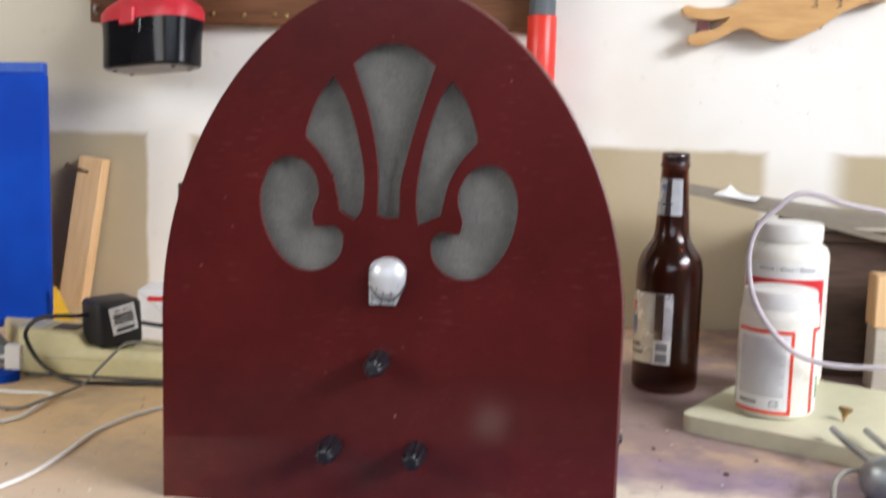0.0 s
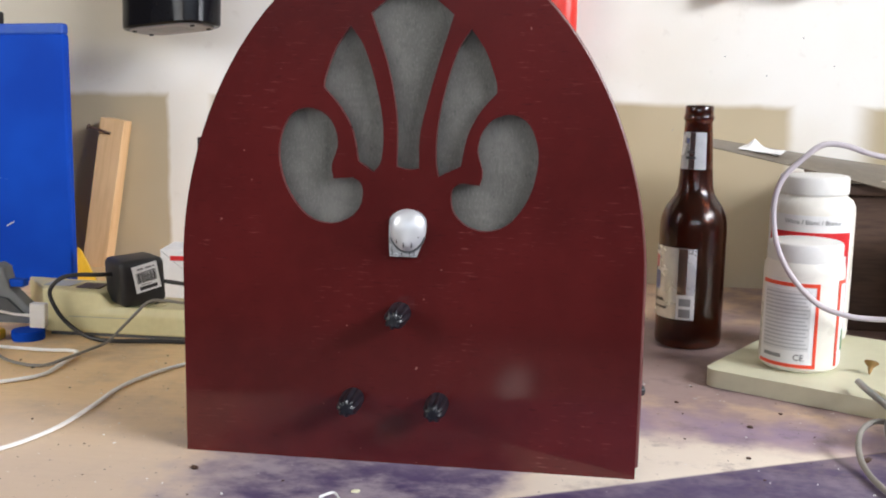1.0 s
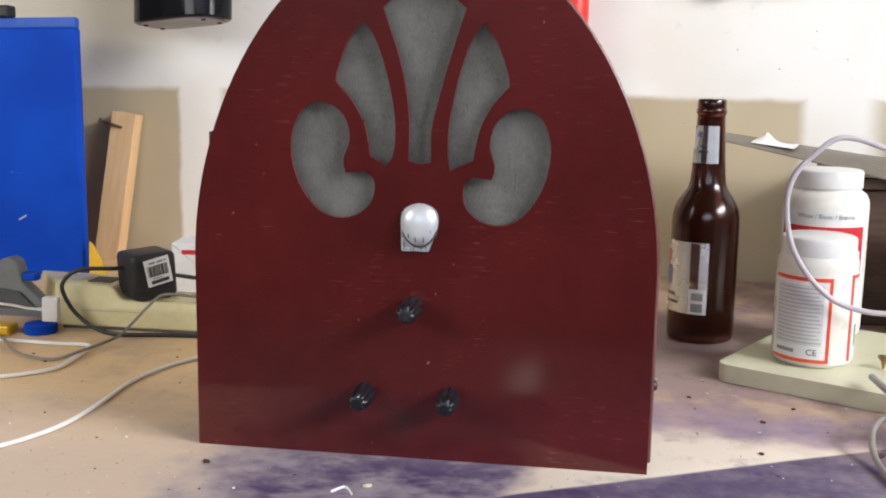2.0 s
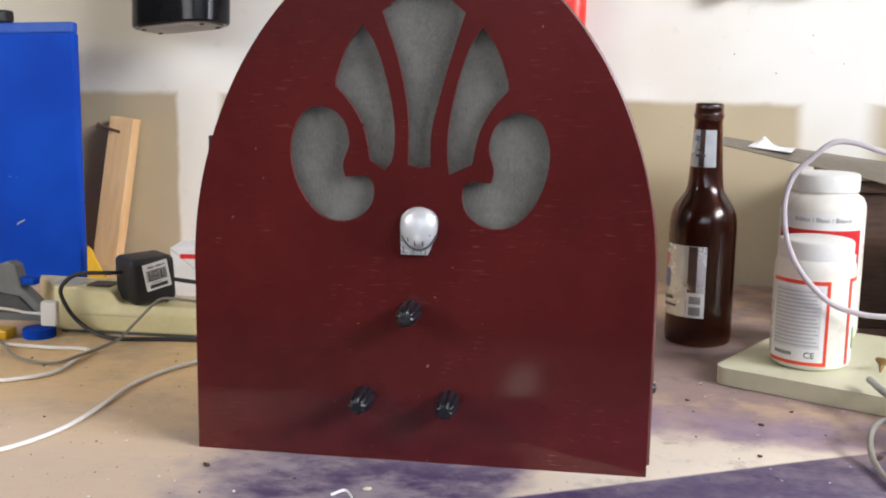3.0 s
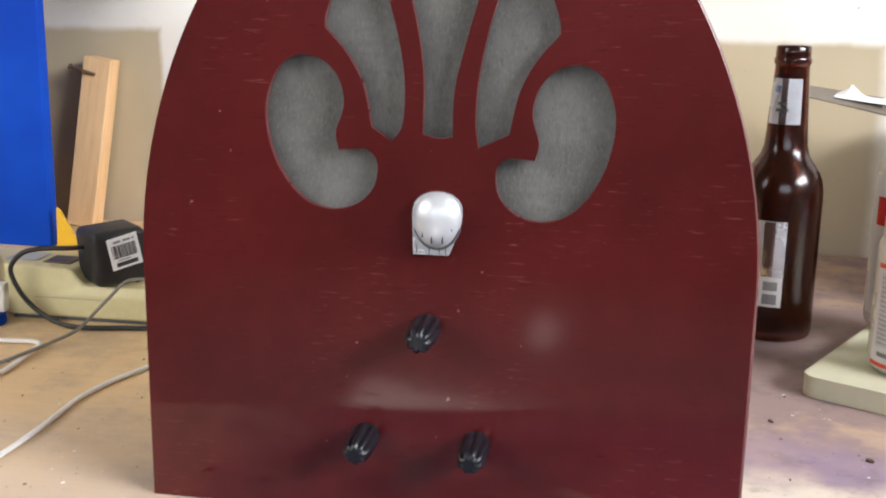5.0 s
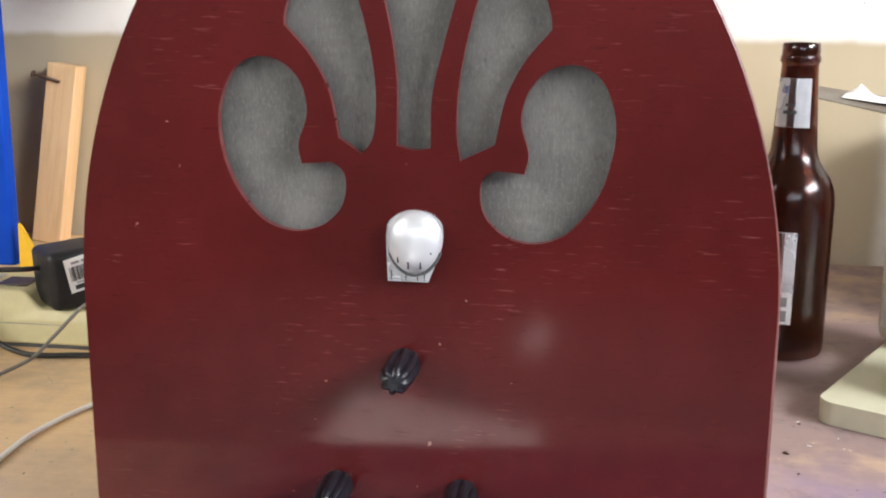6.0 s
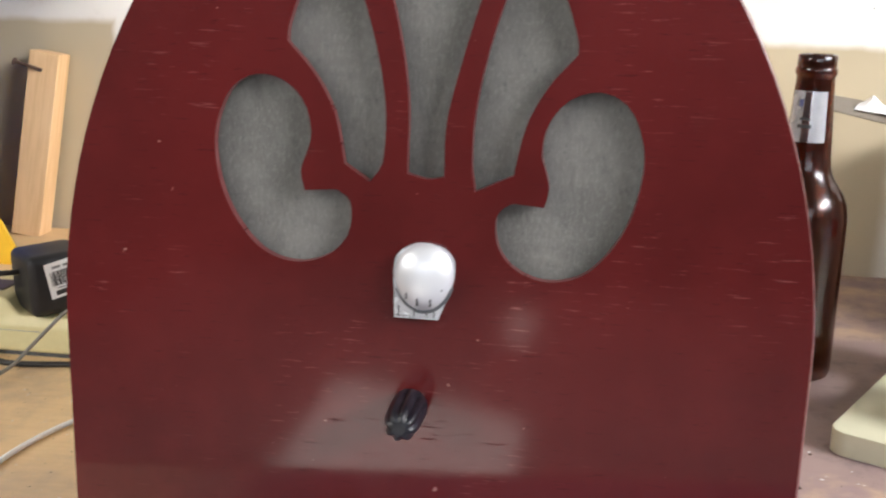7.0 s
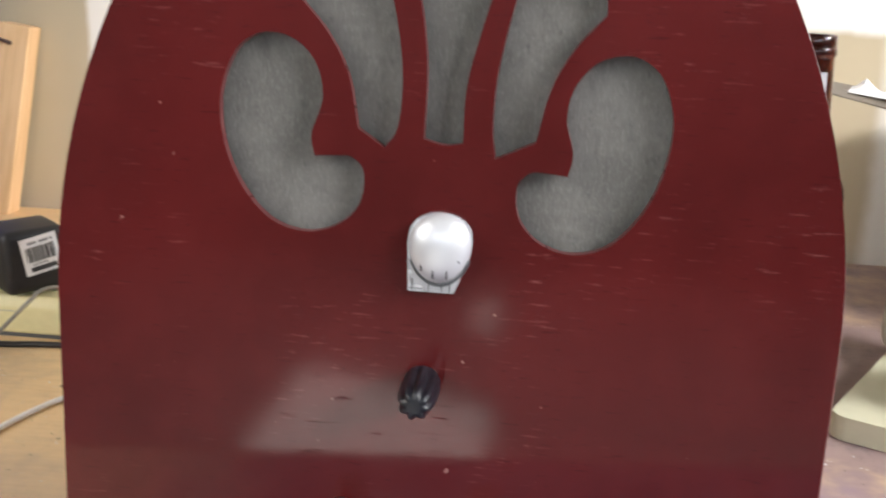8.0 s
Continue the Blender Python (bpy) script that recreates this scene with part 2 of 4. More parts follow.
CARVED = wood("varnished_carved_pine", (0.62, 0.36, 0.14), (0.52, 0.28, 0.095), (0.40, 0.2, 0.06), 0.35, (1.5, 9, 9), 14)


def blue_plastic():
    n = Nodes("scuffed_blue_plastic")
    broad, fine = n.noise(6, 3), n.noise(60, 5)
    scuff = n.math("MULTIPLY", n.step(n.noise(48, 3, 0.5, n.scaled(0.6, 1, 1.6)), 0.70, 0.75), 0.55)
    col = n.mix(n.step(broad, 0.35, 0.65), (0.003, 0.050, 0.42), (0.005, 0.072, 0.52))
    n.set(Base_Color=n.mix(scuff, col, (0.35, 0.45, 0.7)), Specular_IOR_Level=0.1)
    n.put(n.p.inputs["Roughness"], n.math("MULTIPLY_ADD", fine, 0.2, 0.42))
    n.bump(fine, 0.12, 0.0006)
    return n.mat


BLUE = blue_plastic()
BLUEWORN = plain("worn_blue_edge", (0.006, 0.070, 0.46), (0.035, 0.11, 0.46), 0.55, 50, 25, 0.3)
BEIGE = plain("yellowed_beige_plastic", (0.74, 0.665, 0.37), (0.67, 0.595, 0.325), 0.42, 140, 14, 0.06)
BROWNPLASTIC = plain("dark_brown_plastic", (0.055, 0.035, 0.022), (0.08, 0.05, 0.035), 0.45, 200, 30, 0.1)
BLACK = plain("black_moulded_plastic", (0.009, 0.009, 0.011), (0.016, 0.016, 0.019), 0.46, 220, 18, 0.1)
SHINYBLACK = plain("shiny_black_plastic", (0.004, 0.004, 0.006), (0.008, 0.008, 0.011), 0.20, 220, 18, 0.04, Specular_IOR_Level=0.15, Coat_Weight=0.08, Coat_Roughness=0.08)
KNOB = plain("black_bakelite", (0.004, 0.005, 0.008), (0.012, 0.013, 0.020), 0.36, 300, 60, 0.4, Coat_Weight=0.15, Coat_Roughness=0.25)
REDPLASTIC = plain("red_plastic", (0.62, 0.03, 0.05), (0.52, 0.022, 0.035), 0.45, 120, 15, 0.08)
REDPAINT = plain("bright_red_paint", (0.80, 0.045, 0.025), (0.70, 0.03, 0.018), 0.35, 90, 12, 0.08)
GREYPAINT = plain("slate_grey_plastic", (0.08, 0.095, 0.11), (0.11, 0.125, 0.14), 0.5)
GREY = plain("grey_plastic", (0.15, 0.16, 0.165), (0.20, 0.21, 0.215), 0.5, 90, 20, 0.1)
UNDERGREY = plain("pale_grey_plastic", (0.30, 0.29, 0.30), (0.36, 0.35, 0.36), 0.5, 90, 20, 0.1)
DARKGREY = plain("dark_grey_plastic", (0.06, 0.065, 0.07), (0.09, 0.095, 0.1), 0.5)
WHITE = plain("white_plastic", (0.80, 0.79, 0.77), (0.74, 0.73, 0.70), 0.35, 120, 20, 0.05)
JARWHITE = plain("white_jar_plastic", (0.85, 0.82, 0.75), (0.80, 0.77, 0.69), 0.28, 120, 20, 0.03)
PAPERWHITE = plain("white_label_paper", (0.87, 0.87, 0.87), (0.80, 0.80, 0.81), 0.55, 200, 30, 0.05)
LABELGREY = plain("grey_fine_print", (0.42, 0.43, 0.44), (0.50, 0.51, 0.52), 0.5, 300, 60, 0.0)
PRINTPALE = plain("pale_printed_ground", (0.66, 0.665, 0.67), (0.72, 0.725, 0.73), 0.5, 300, 60, 0.0)
INK = plain("black_ink", (0.02, 0.02, 0.022), (0.05, 0.05, 0.052), 0.5, 200, 30, 0.0)
GREYINK = plain("grey_ink", (0.22, 0.22, 0.23), (0.32, 0.32, 0.33), 0.5, 300, 40, 0.0)
REDINK = plain("red_ink", (0.72, 0.03, 0.035), (0.62, 0.025, 0.03), 0.35, 200, 30, 0.0)
FADEDRED = plain("faded_red_ink", (0.42, 0.06, 0.09), (0.55, 0.16, 0.18), 0.4, 200, 30, 0.0)
ORANGEINK = plain("orange_red_ink", (0.85, 0.09, 0.04), (0.76, 0.07, 0.03), 0.35, 200, 30, 0.0)
GREENINK = plain("green_ink", (0.05, 0.20, 0.06), (0.08, 0.26, 0.08), 0.4, 200, 30, 0.0)
NAVYINK = plain("navy_ink", (0.06, 0.08, 0.25), (0.16, 0.18, 0.36), 0.4, 200, 30, 0.0)
FOIL = plain("silver_foil", (0.70, 0.71, 0.74), (0.60, 0.61, 0.64), 0.26, 160, 40, 0.2, metal=0.5)
CHROME = plain("mirror_foil", (0.80, 0.80, 0.82), (0.72, 0.72, 0.74), 0.16, 160, 60, 0.25, metal=1.0)
STEEL = plain("brushed_steel", (0.40, 0.42, 0.42), (0.30, 0.32, 0.32), 0.42, 260, 30, 0.15, metal=0.9)
BRASS = plain("tarnished_brass", (0.36, 0.23, 0.10), (0.24, 0.15, 0.07), 0.45, 260, 50, 0.2, metal=0.9)
RUST = plain("rusty_steel", (0.10, 0.06, 0.045), (0.2, 0.13, 0.1), 0.6, 300, 60, 0.4, metal=0.5)
YELLOW = plain("yellow_plastic", (0.80, 0.48, 0.02), (0.72, 0.42, 0.015), 0.4)
BOARD = plain("cloudy_polyethylene", (0.70, 0.69, 0.50), (0.64, 0.63, 0.45), 0.4, 90, 9, 0.06)
CORDWHITE = plain("white_cord", (0.93, 0.92, 0.90), (0.87, 0.86, 0.83), 0.45, 200, 40, 0.1)
CORDLILAC = plain("greyed_white_cord", (0.50, 0.45, 0.49), (0.60, 0.55, 0.58), 0.45, 200, 40, 0.1)
CORDGREY = plain("grey_cord", (0.22, 0.205, 0.18), (0.28, 0.26, 0.23), 0.5, 200, 40, 0.1)
CORDBLACK = plain("black_cord", (0.016, 0.015, 0.015), (0.028, 0.026, 0.026), 0.45, 200, 40, 0.1)
SHEETGREY = plain("grey_metal_sheet", (0.15, 0.122, 0.090), (0.21, 0.178, 0.138), 0.5, 90, 14, 0.15, metal=0.2)
PALEPLANK = wood("weathered_pale_plank", (0.55, 0.50, 0.42), (0.45, 0.40, 0.33), (0.35, 0.30, 0.24), 0.6, (1, 12, 12))
CONCRETE = plain("concrete", (0.42, 0.415, 0.41), (0.35, 0.345, 0.34), 0.75, 60, 2.5, 0.3)
ROOMWALL = plain("garage_wall_board", (0.13, 0.11, 0.09), (0.095, 0.08, 0.066), 0.85, 60, 2.0, 0.2)
STUD = wood("rough_framing", (0.40, 0.27, 0.16), (0.32, 0.21, 0.12), (0.25, 0.16, 0.09), 0.7, (1, 12, 12))
GRASS = plain("dry_grass_ground", (0.16, 0.15, 0.08), (0.24, 0.21, 0.12), 0.9, 8, 0.6, 0.3)


def amber():
    n = Nodes("amber_bottle_glass")
    n.set(Base_Color=(0.145, 0.030, 0.011), Specular_IOR_Level=0.25, Roughness=0.19, IOR=1.5, Transmission_Weight=0.92)
    return n.mat


def dome_plastic():
    n = Nodes("clear_domed_lens_on_silver")
    n.set(Base_Color=n.mix(n.noise(40, 3), (0.62, 0.63, 0.66), (0.72, 0.73, 0.75)), Metallic=0.45, Roughness=0.42, Coat_Weight=0.45, Coat_Roughness=0.07)
    return n.mat


AMBER = amber()
DOME = dome_plastic()

# ---------------------------------------------------------------- mesh helpers


def part(name, bm, material, parent=None, label="", smooth=None):
    """Links a bmesh as one mesh object; smooth: the angle up to which edges are shaded round."""
    bmesh.ops.recalc_face_normals(bm, faces=bm.faces)
    if smooth is not None:
        lim = radians(smooth)
        for fc in bm.faces:
            fc.smooth = True
        for ed in bm.edges:
            ed.smooth = len(ed.link_faces) == 2 and ed.calc_face_angle(0) < lim
    me = bpy.data.meshes.new(name)
    bm.to_mesh(me)
    bm.free()
    me.materials.append(material)
    ob = new(name, me)
    if parent is not None:
        ob.parent = parent
    if label:
        ob["label"] = label
    return ob


def base(name, m, label, category, group="", kind=""):
    ob = new(name)
    ob.empty_display_size = 0.02
    ob.matrix_world = m
    return tagged(ob, label, category, group, kind)


def box(lo, hi, bevel=0.0, seg=2, bm=None, m=None):
    own = bmesh.new()
    c = [(a + b) / 2 for a, b in zip(lo, hi)]
    s = [b - a for a, b in zip(lo, hi)]
    bmesh.ops.create_cube(own, size=1.0, matrix=Matrix.Translation(c) @ Matrix.Diagonal((*s, 1)))
    if bevel:
        bmesh.ops.bevel(own, geom=own.edges[:], offset=bevel, segments=seg, profile=0.5, affect="EDGES")
    if m is not None:
        own.transform(m)
    if bm is None:
        return own
    merge(bm, own)
    return bm


def merge(bm, other):
    me = bpy.data.meshes.new("joined")
    other.to_mesh(me)
    other.free()
    bm.from_mesh(me)
    bpy.data.meshes.remove(me)


def lathe(profile, seg=40, bm=None, closed=False):
    """Turns (radius, height) pairs about z."""
    bm = bm or bmesh.new()
    rings = []
    for r, z in profile:
        if r < 1e-6:
            rings.append([bm.verts.new((0, 0, z))])
        else:
            rings.append([bm.verts.new((r * math.cos(2 * math.pi * k / seg), r * math.sin(2 * math.pi * k / seg), z)) for k in range(seg)])
    pairs = list(zip(rings, rings[1:])) + ([(rings[-1], rings[0])] if closed else [])
    for a, b in pairs:
        for k in range(seg):
            j = (k + 1) % seg
            if len(a) == 1 and len(b) == 1:
                continue
            if len(a) == 1:
                bm.faces.new((a[0], b[k], b[j]))
            elif len(b) == 1:
                bm.faces.new((a[k], b[0], a[j]))
            else:
                bm.faces.new((a[k], b[k], b[j], a[j]))
    return bm


def spline(points, steps=8, closed=False):
    """A smooth line through points."""
    pts = [Vector(p) for p in points]
    n = len(pts)
    out = []
    for i in range(n if closed else n - 1):
        if closed:
            p0, p1, p2, p3 = (pts[(i + k) % n] for k in (-1, 0, 1, 2))
        else:
            p1, p2 = pts[i], pts[i + 1]
            p0 = pts[i - 1] if i else p1 * 2 - p2
            p3 = pts[i + 2] if i + 2 < n else p2 * 2 - p1
        for s in range(steps):
            t = s / steps
            out.append(0.5 * (2 * p1 + (p2 - p0) * t + (2 * p0 - 5 * p1 + 4 * p2 - p3) * t * t + (3 * p1 - p0 - 3 * p2 + p3) * t ** 3))
    if not closed:
        out.append(pts[-1])
    return out


def cord(points, r, flat=1.0, steps=8, seg=8):
    """A round or flattened cord swept along a smooth line."""
    line = spline(points, steps)
    bm = bmesh.new()
    rings = []
    side = None
    for i, p in enumerate(line):
        d = (line[min(i + 1, len(line) - 1)] - line[max(i - 1, 0)]).normalized()
        if side is None:
            side = d.cross(Vector((0, 0, 1)))
            side = side if side.length > 0.05 else d.cross(Vector((0, 1, 0)))
        side = (side - d * side.dot(d)).normalized()
        up = side.cross(d).normalized()
        rings.append([bm.verts.new(p + side * (r * flat * math.cos(a)) + up * (r * math.sin(a))) for a in (2 * math.pi * k / seg for k in range(seg))])
    for a, b in zip(rings, rings[1:]):
        for k in range(seg):
            j = (k + 1) % seg
            bm.faces.new((a[k], a[j], b[j], b[k]))
    bm.faces.new(rings[0])
    bm.faces.new(rings[-1])
    return bm


def slab(outline, depth, holes=(), axis="y"):
    """A plate cut to an outline of (u, v), with holes, whose face lies at 0 and whose back lies at depth."""
    bm = bmesh.new()
    edges = []
    for loop in (outline, *holes):
        vs = [bm.verts.new((u, 0, v) if axis == "y" else (u, v, 0)) for u, v in loop]
        edges += [bm.edges.new((vs[i], vs[(i + 1) % len(vs)])) for i in range(len(vs))]
    bmesh.ops.triangle_fill(bm, use_beauty=True, edges=edges)
    ret = bmesh.ops.extrude_face_region(bm, geom=bm.faces[:])
    mv = [g for g in ret["geom"] if isinstance(g, bmesh.types.BMVert)]
    bmesh.ops.translate(bm, vec=(0, depth, 0) if axis == "y" else (0, 0, depth), verts=mv)
    return bm


def ease(ob, width, seg=2, angle=50):
    """Rounds the sharp edges of a part."""
    mod = ob.modifiers.new("bevel", "BEVEL")
    mod.width, mod.segments, mod.limit_method, mod.angle_limit = width, seg, "ANGLE", radians(angle)
    mod.harden_normals = False
    return ob


def wrap(r, a0, a1, z0, z1, lift=0.0004, seg=14, bm=None):
    """A label bent round an upright cylinder, angles in degrees, 0 towards the front (-y), with thickness."""
    bm = bm or bmesh.new()
    grid = []
    for rr in (r + lift, r + lift * 0.2):
        grid.append([[bm.verts.new((rr * math.sin(a), -rr * math.cos(a), z)) for a in (radians(a0 + (a1 - a0) * k / seg) for k in range(seg + 1))] for z in (z0, z1)])
    o, i = grid
    for k in range(seg):
        bm.faces.new((o[0][k], o[0][k + 1], o[1][k + 1], o[1][k]))
        bm.faces.new((i[0][k], i[1][k], i[1][k + 1], i[0][k + 1]))
        bm.faces.new((o[0][k], i[0][k], i[0][k + 1], o[0][k + 1]))
        bm.faces.new((o[1][k], o[1][k + 1], i[1][k + 1], i[1][k]))
    bm.faces.new((o[0][0], o[1][0], i[1][0], i[0][0]))
    bm.faces.new((o[0][seg], i[0][seg], i[1][seg], o[1][seg]))
    return bm


def lettering(text, size, bend=None, lift=0.0):
    """Letters as a mesh, upright in the xz plane facing -y, centred; bend: the radius of the cylinder they lie on."""
    cu = bpy.data.curves.new("lettering", "FONT")
    cu.body, cu.size, cu.align_x, cu.align_y, cu.extrude = text, size, "CENTER", "CENTER", 0.00012
    tmp = bpy.data.objects.new("lettering", cu)
    scene.collection.objects.link(tmp)
    me = bpy.data.meshes.new_from_object(tmp.evaluated_get(bpy.context.evaluated_depsgraph_get()))
    bpy.data.objects.remove(tmp)
    bpy.data.curves.remove(cu)
    bm = bmesh.new()
    bm.from_mesh(me)
    bpy.data.meshes.remove(me)
    for v in bm.verts:
        x, z, d = v.co.x, v.co.y, v.co.z
        if bend:
            a = x / bend
            v.co = ((bend + lift + d) * math.sin(a), -(bend + lift + d) * math.cos(a), z)
        else:
            v.co = (x, -lift - d, z)
    return bm


# ---------------------------------------------------------------- the garage round the bench
FLOOR, CEIL, EAST, WEST, NORTH, SOUTH = -0.92, 1.65, 2.0, -1.7, 0.6800, -4.0
# the wall things were laid out on a plane at y = 0.6065; this carries that layout onto the wall
ON_WALL = pose(-0.0061, 0.0388, -0.0146) @ Matrix.Scale(1.0571, 4)


def structure(name, pieces, material, label, category):
    bm = bmesh.new()
    for lo, hi in pieces:
        box(lo, hi, bm=bm)
    return tagged(part(name, bm, material), label, category, kind="structure")


structure("wall_north", [((WEST, NORTH, FLOOR), (EAST, NORTH + 0.12, CEIL))], WALL, "cream drywall with white joint compound and bare tan patches", "wall")
structure("wall_west", [((WEST - 0.12, SOUTH - 0.12, FLOOR), (WEST, -1.75, CEIL)), ((WEST - 0.12, -0.55, FLOOR), (WEST, NORTH + 0.12, CEIL)),
                        ((WEST - 0.12, -1.75, FLOOR), (WEST, -0.55, 0.52)), ((WEST - 0.12, -1.75, 1.38), (WEST, -0.55, CEIL))], ROOMWALL, "plain garage wall with a window opening", "wall")
# the narrow opening is unseen, added to throw a second sun patch on the floor
structure("wall_east", [((EAST, SOUTH - 0.12, FLOOR), (EAST + 0.12, -2.68, CEIL)), ((EAST, -2.25, FLOOR), (EAST + 0.12, -1.64, CEIL)), ((EAST, -0.2, FLOOR), (EAST + 0.12, NORTH + 0.12, CEIL)),
                        ((EAST, -2.68, FLOOR), (EAST + 0.12, -2.25, 0.925)), ((EAST, -2.68, 1.105), (EAST + 0.12, -2.25, CEIL)),
                        ((EAST, -1.64, FLOOR), (EAST + 0.12, -0.2, 0.885)), ((EAST, -1.64, 1.50), (EAST + 0.12, -0.2, CEIL))], ROOMWALL, "plain garage wall with a window opening and a narrow slot added for a sun patch", "wall")
# unseen closing wall; its high opening is added for the frontal fill lamp
structure("wall_south", [((WEST, SOUTH - 0.12, FLOOR), (EAST, SOUTH, 0.85)), ((WEST, SOUTH - 0.12, 1.50), (EAST, SOUTH, CEIL)),
                         ((WEST, SOUTH - 0.12, 0.85), (-1.6, SOUTH, 1.50)), ((1.7, SOUTH - 0.12, 0.85), (EAST, SOUTH, 1.50))], ROOMWALL, "unseen closed garage door with a high opening added for fill light", "wall")
structure("floor", [((WEST, SOUTH, FLOOR - 0.1), (EAST, NORTH, FLOOR))], CONCRETE, "bare grey concrete garage floor", "floor")
structure("ceiling", [((WEST, SOUTH, CEIL), (EAST, NORTH, CEIL + 0.1))], ROOMWALL, "plain garage ceiling board", "ceiling")
structure("ground", [((-60, -60, FLOOR - 0.3), (60, 60, FLOOR - 0.12))], GRASS, "dry ground outside the garage", "ground")


def workbench():
    b = base("workbench", pose(0, 0, 0), "worn plywood workbench with violet paint overspray", "workbench")

    def front(x, back=0.0):
        """The front edge runs a little aslant to the wall."""
        return -0.157 - 0.14 * x + back

    top = slab([(-1.3, front(-1.3)), (1.5, front(1.5)), (1.5, NORTH - 0.001), (-1.3, NORTH - 0.001)], -0.038, axis="z")
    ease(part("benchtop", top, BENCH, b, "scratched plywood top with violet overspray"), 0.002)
    band = slab([(-1.3, front(-1.3, -0.004)), (1.5, front(1.5, -0.004)), (1.5, front(1.5, -0.0003)), (-1.3, front(-1.3, -0.0003))], -0.036, axis="z")
    part("edge_band", band, UMBER, b, "dark worn front edge").location = (0, 0, -0.0012)
    rail = slab([(-1.28, front(-1.28, 0.02)), (1.48, front(1.48, 0.02)), (1.48, front(1.48, 0.058)), (-1.28, front(-1.28, 0.058))], -0.0915, axis="z")
    part("front_rail", rail, STUD, b).location = (0, 0, -0.0385)
    for x in (-1.2, 0.1, 1.38):
        for y in (front(x, 0.062), 0.5):
            part("leg", box((x, y, FLOOR), (x + 0.088, y + 0.088, -0.0385), 0.003), STUD, b)
    return b


workbench()


# ---------------------------------------------------------------- the radio
def arch(a, b, v0, power=1.9, n=56, grow=0.0):
    """Upright sides to v0, then a rounded cathedral arch."""
    pts = [(-a - grow, 0.0), (-a - grow * 1.0, v0 * 0.5)]
    for k in range(n + 1):
        t = math.pi - math.pi * k / n
        c, s = math.cos(t), math.sin(t)
        pts.append((math.copysign(abs(c) ** (2 / power), c) * (a + grow), v0 + abs(s) ** (2 / power) * (b + grow)))
    return pts + [(a + grow, v0 * 0.5), (a + grow, 0.0)]


def bez(*nodes, steps=7):
    """A closed outline of smooth runs between sharp corners; each run is a list of (u, v)."""
    out = []
    for run in nodes:
        line = spline([(u, v, 0) for u, v in run], steps)
        out += [(p.x, p.y) for p in line[:-1]]
    return out


def radio():
    r = base("radio", pose(0.0015, -0.002, 0, 0, 0, -0.7), "dark red lacquered arched wooden radio with grey grille cloth", "radio")
    fan = bez([(-0.0228, 0.2955), (-0.010, 0.3058), (0.0028, 0.3085), (0.016, 0.3052), (0.0288, 0.2950)],
              [(0.0288, 0.2950), (0.0205, 0.268), (0.0128, 0.2395), (0.0086, 0.2195), (0.0082, 0.1985)],
              [(0.0082, 0.1985), (0.0015, 0.1975), (-0.0060, 0.1993)],
              [(-0.0060, 0.1993), (-0.0062, 0.2300), (-0.0118, 0.2620), (-0.0228, 0.2955)])
    petal = bez([(-0.0362, 0.2875), (-0.0455, 0.274), (-0.0522, 0.256), (-0.0532, 0.2487)],
                [(-0.0532, 0.2487), (-0.0428, 0.2363), (-0.0352, 0.2215), (-0.0313, 0.2019)],
                [(-0.0313, 0.2019), (-0.0215, 0.1952)],
                [(-0.0215, 0.1952), (-0.0166, 0.2043), (-0.0160, 0.2262), (-0.0205, 0.2515), (-0.0280, 0.2747), (-0.0362, 0.2875)])
    kidney = bez([(-0.0474, 0.1905), (-0.0487, 0.1990), (-0.0449, 0.2121), (-0.0472, 0.2245), (-0.0550, 0.2332), (-0.0662, 0.2354), (-0.0762, 0.2288),
                  (-0.0822, 0.2130), (-0.0815, 0.1955), (-0.0755, 0.1790), (-0.0645, 0.1655), (-0.0511, 0.1610), (-0.0385, 0.1645), (-0.0304, 0.1735),
                  (-0.0292, 0.1855), (-0.0340, 0.1910), (-0.0395, 0.1912), (-0.0474, 0.1905)])

    def mirrored(loop, c, dv):
        return [(2 * c - u, v + dv) for u, v in reversed(loop)]

    def eased(loop, by):
        lo, hi = min(u for u, v in loop), max(u for u, v in loop)
        return [(u - by * (hi - u) / (hi - lo), v) for u, v in loop]

    # the cut-outs on the other side are sawn a little differently
    petal_b = bez([(0.0398, 0.2863), (0.0316, 0.2735), (0.0241, 0.2503), (0.0192, 0.2250), (0.0184, 0.2050), (0.0200, 0.1935)],
                  [(0.0200, 0.1935), (0.0345, 0.2005)],
                  [(0.0345, 0.2005), (0.0388, 0.2203), (0.0464, 0.2351), (0.0568, 0.2475)],
                  [(0.0568, 0.2475), (0.0558, 0.2548), (0.0491, 0.2728), (0.0398, 0.2863)])
    kidney_b = [(u + 0.0010 * max(0.0, u - 0.045) / 0.035 + 0.0013 * min(1.0, max(0.0, (v - 0.195) / 0.03)), v + 0.0004) for u, v in mirrored(kidney, -0.0002, -0.0022)]
    fan, petal, kidney = eased(fan, 0.0014), eased(petal, 0.0016), eased(kidney, 0.0022)
    front = [(u + 0.0010 * max(0.0, u) / 0.15, v) for u, v in arch(0.1515, 0.217, 0.130)]
    face = slab(front, 0.0040, (fan, petal, kidney, petal_b, kidney_b))
    face = part("front_panel", face, RED, r, "dark red lacquered plywood front with cut-out sunburst")
    face.data.materials.append(EDGE)
    for poly in face.data.polygons:
        poly.material_index = 1 if abs(poly.normal.y) < 0.3 else 0
    ease(face, 0.0007)
    part("grille_cloth", slab(arch(0.13, 0.185, 0.140), 0.0012), CLOTH, r, "grey speaker cloth").location = (0, 0.0066, 0.0)
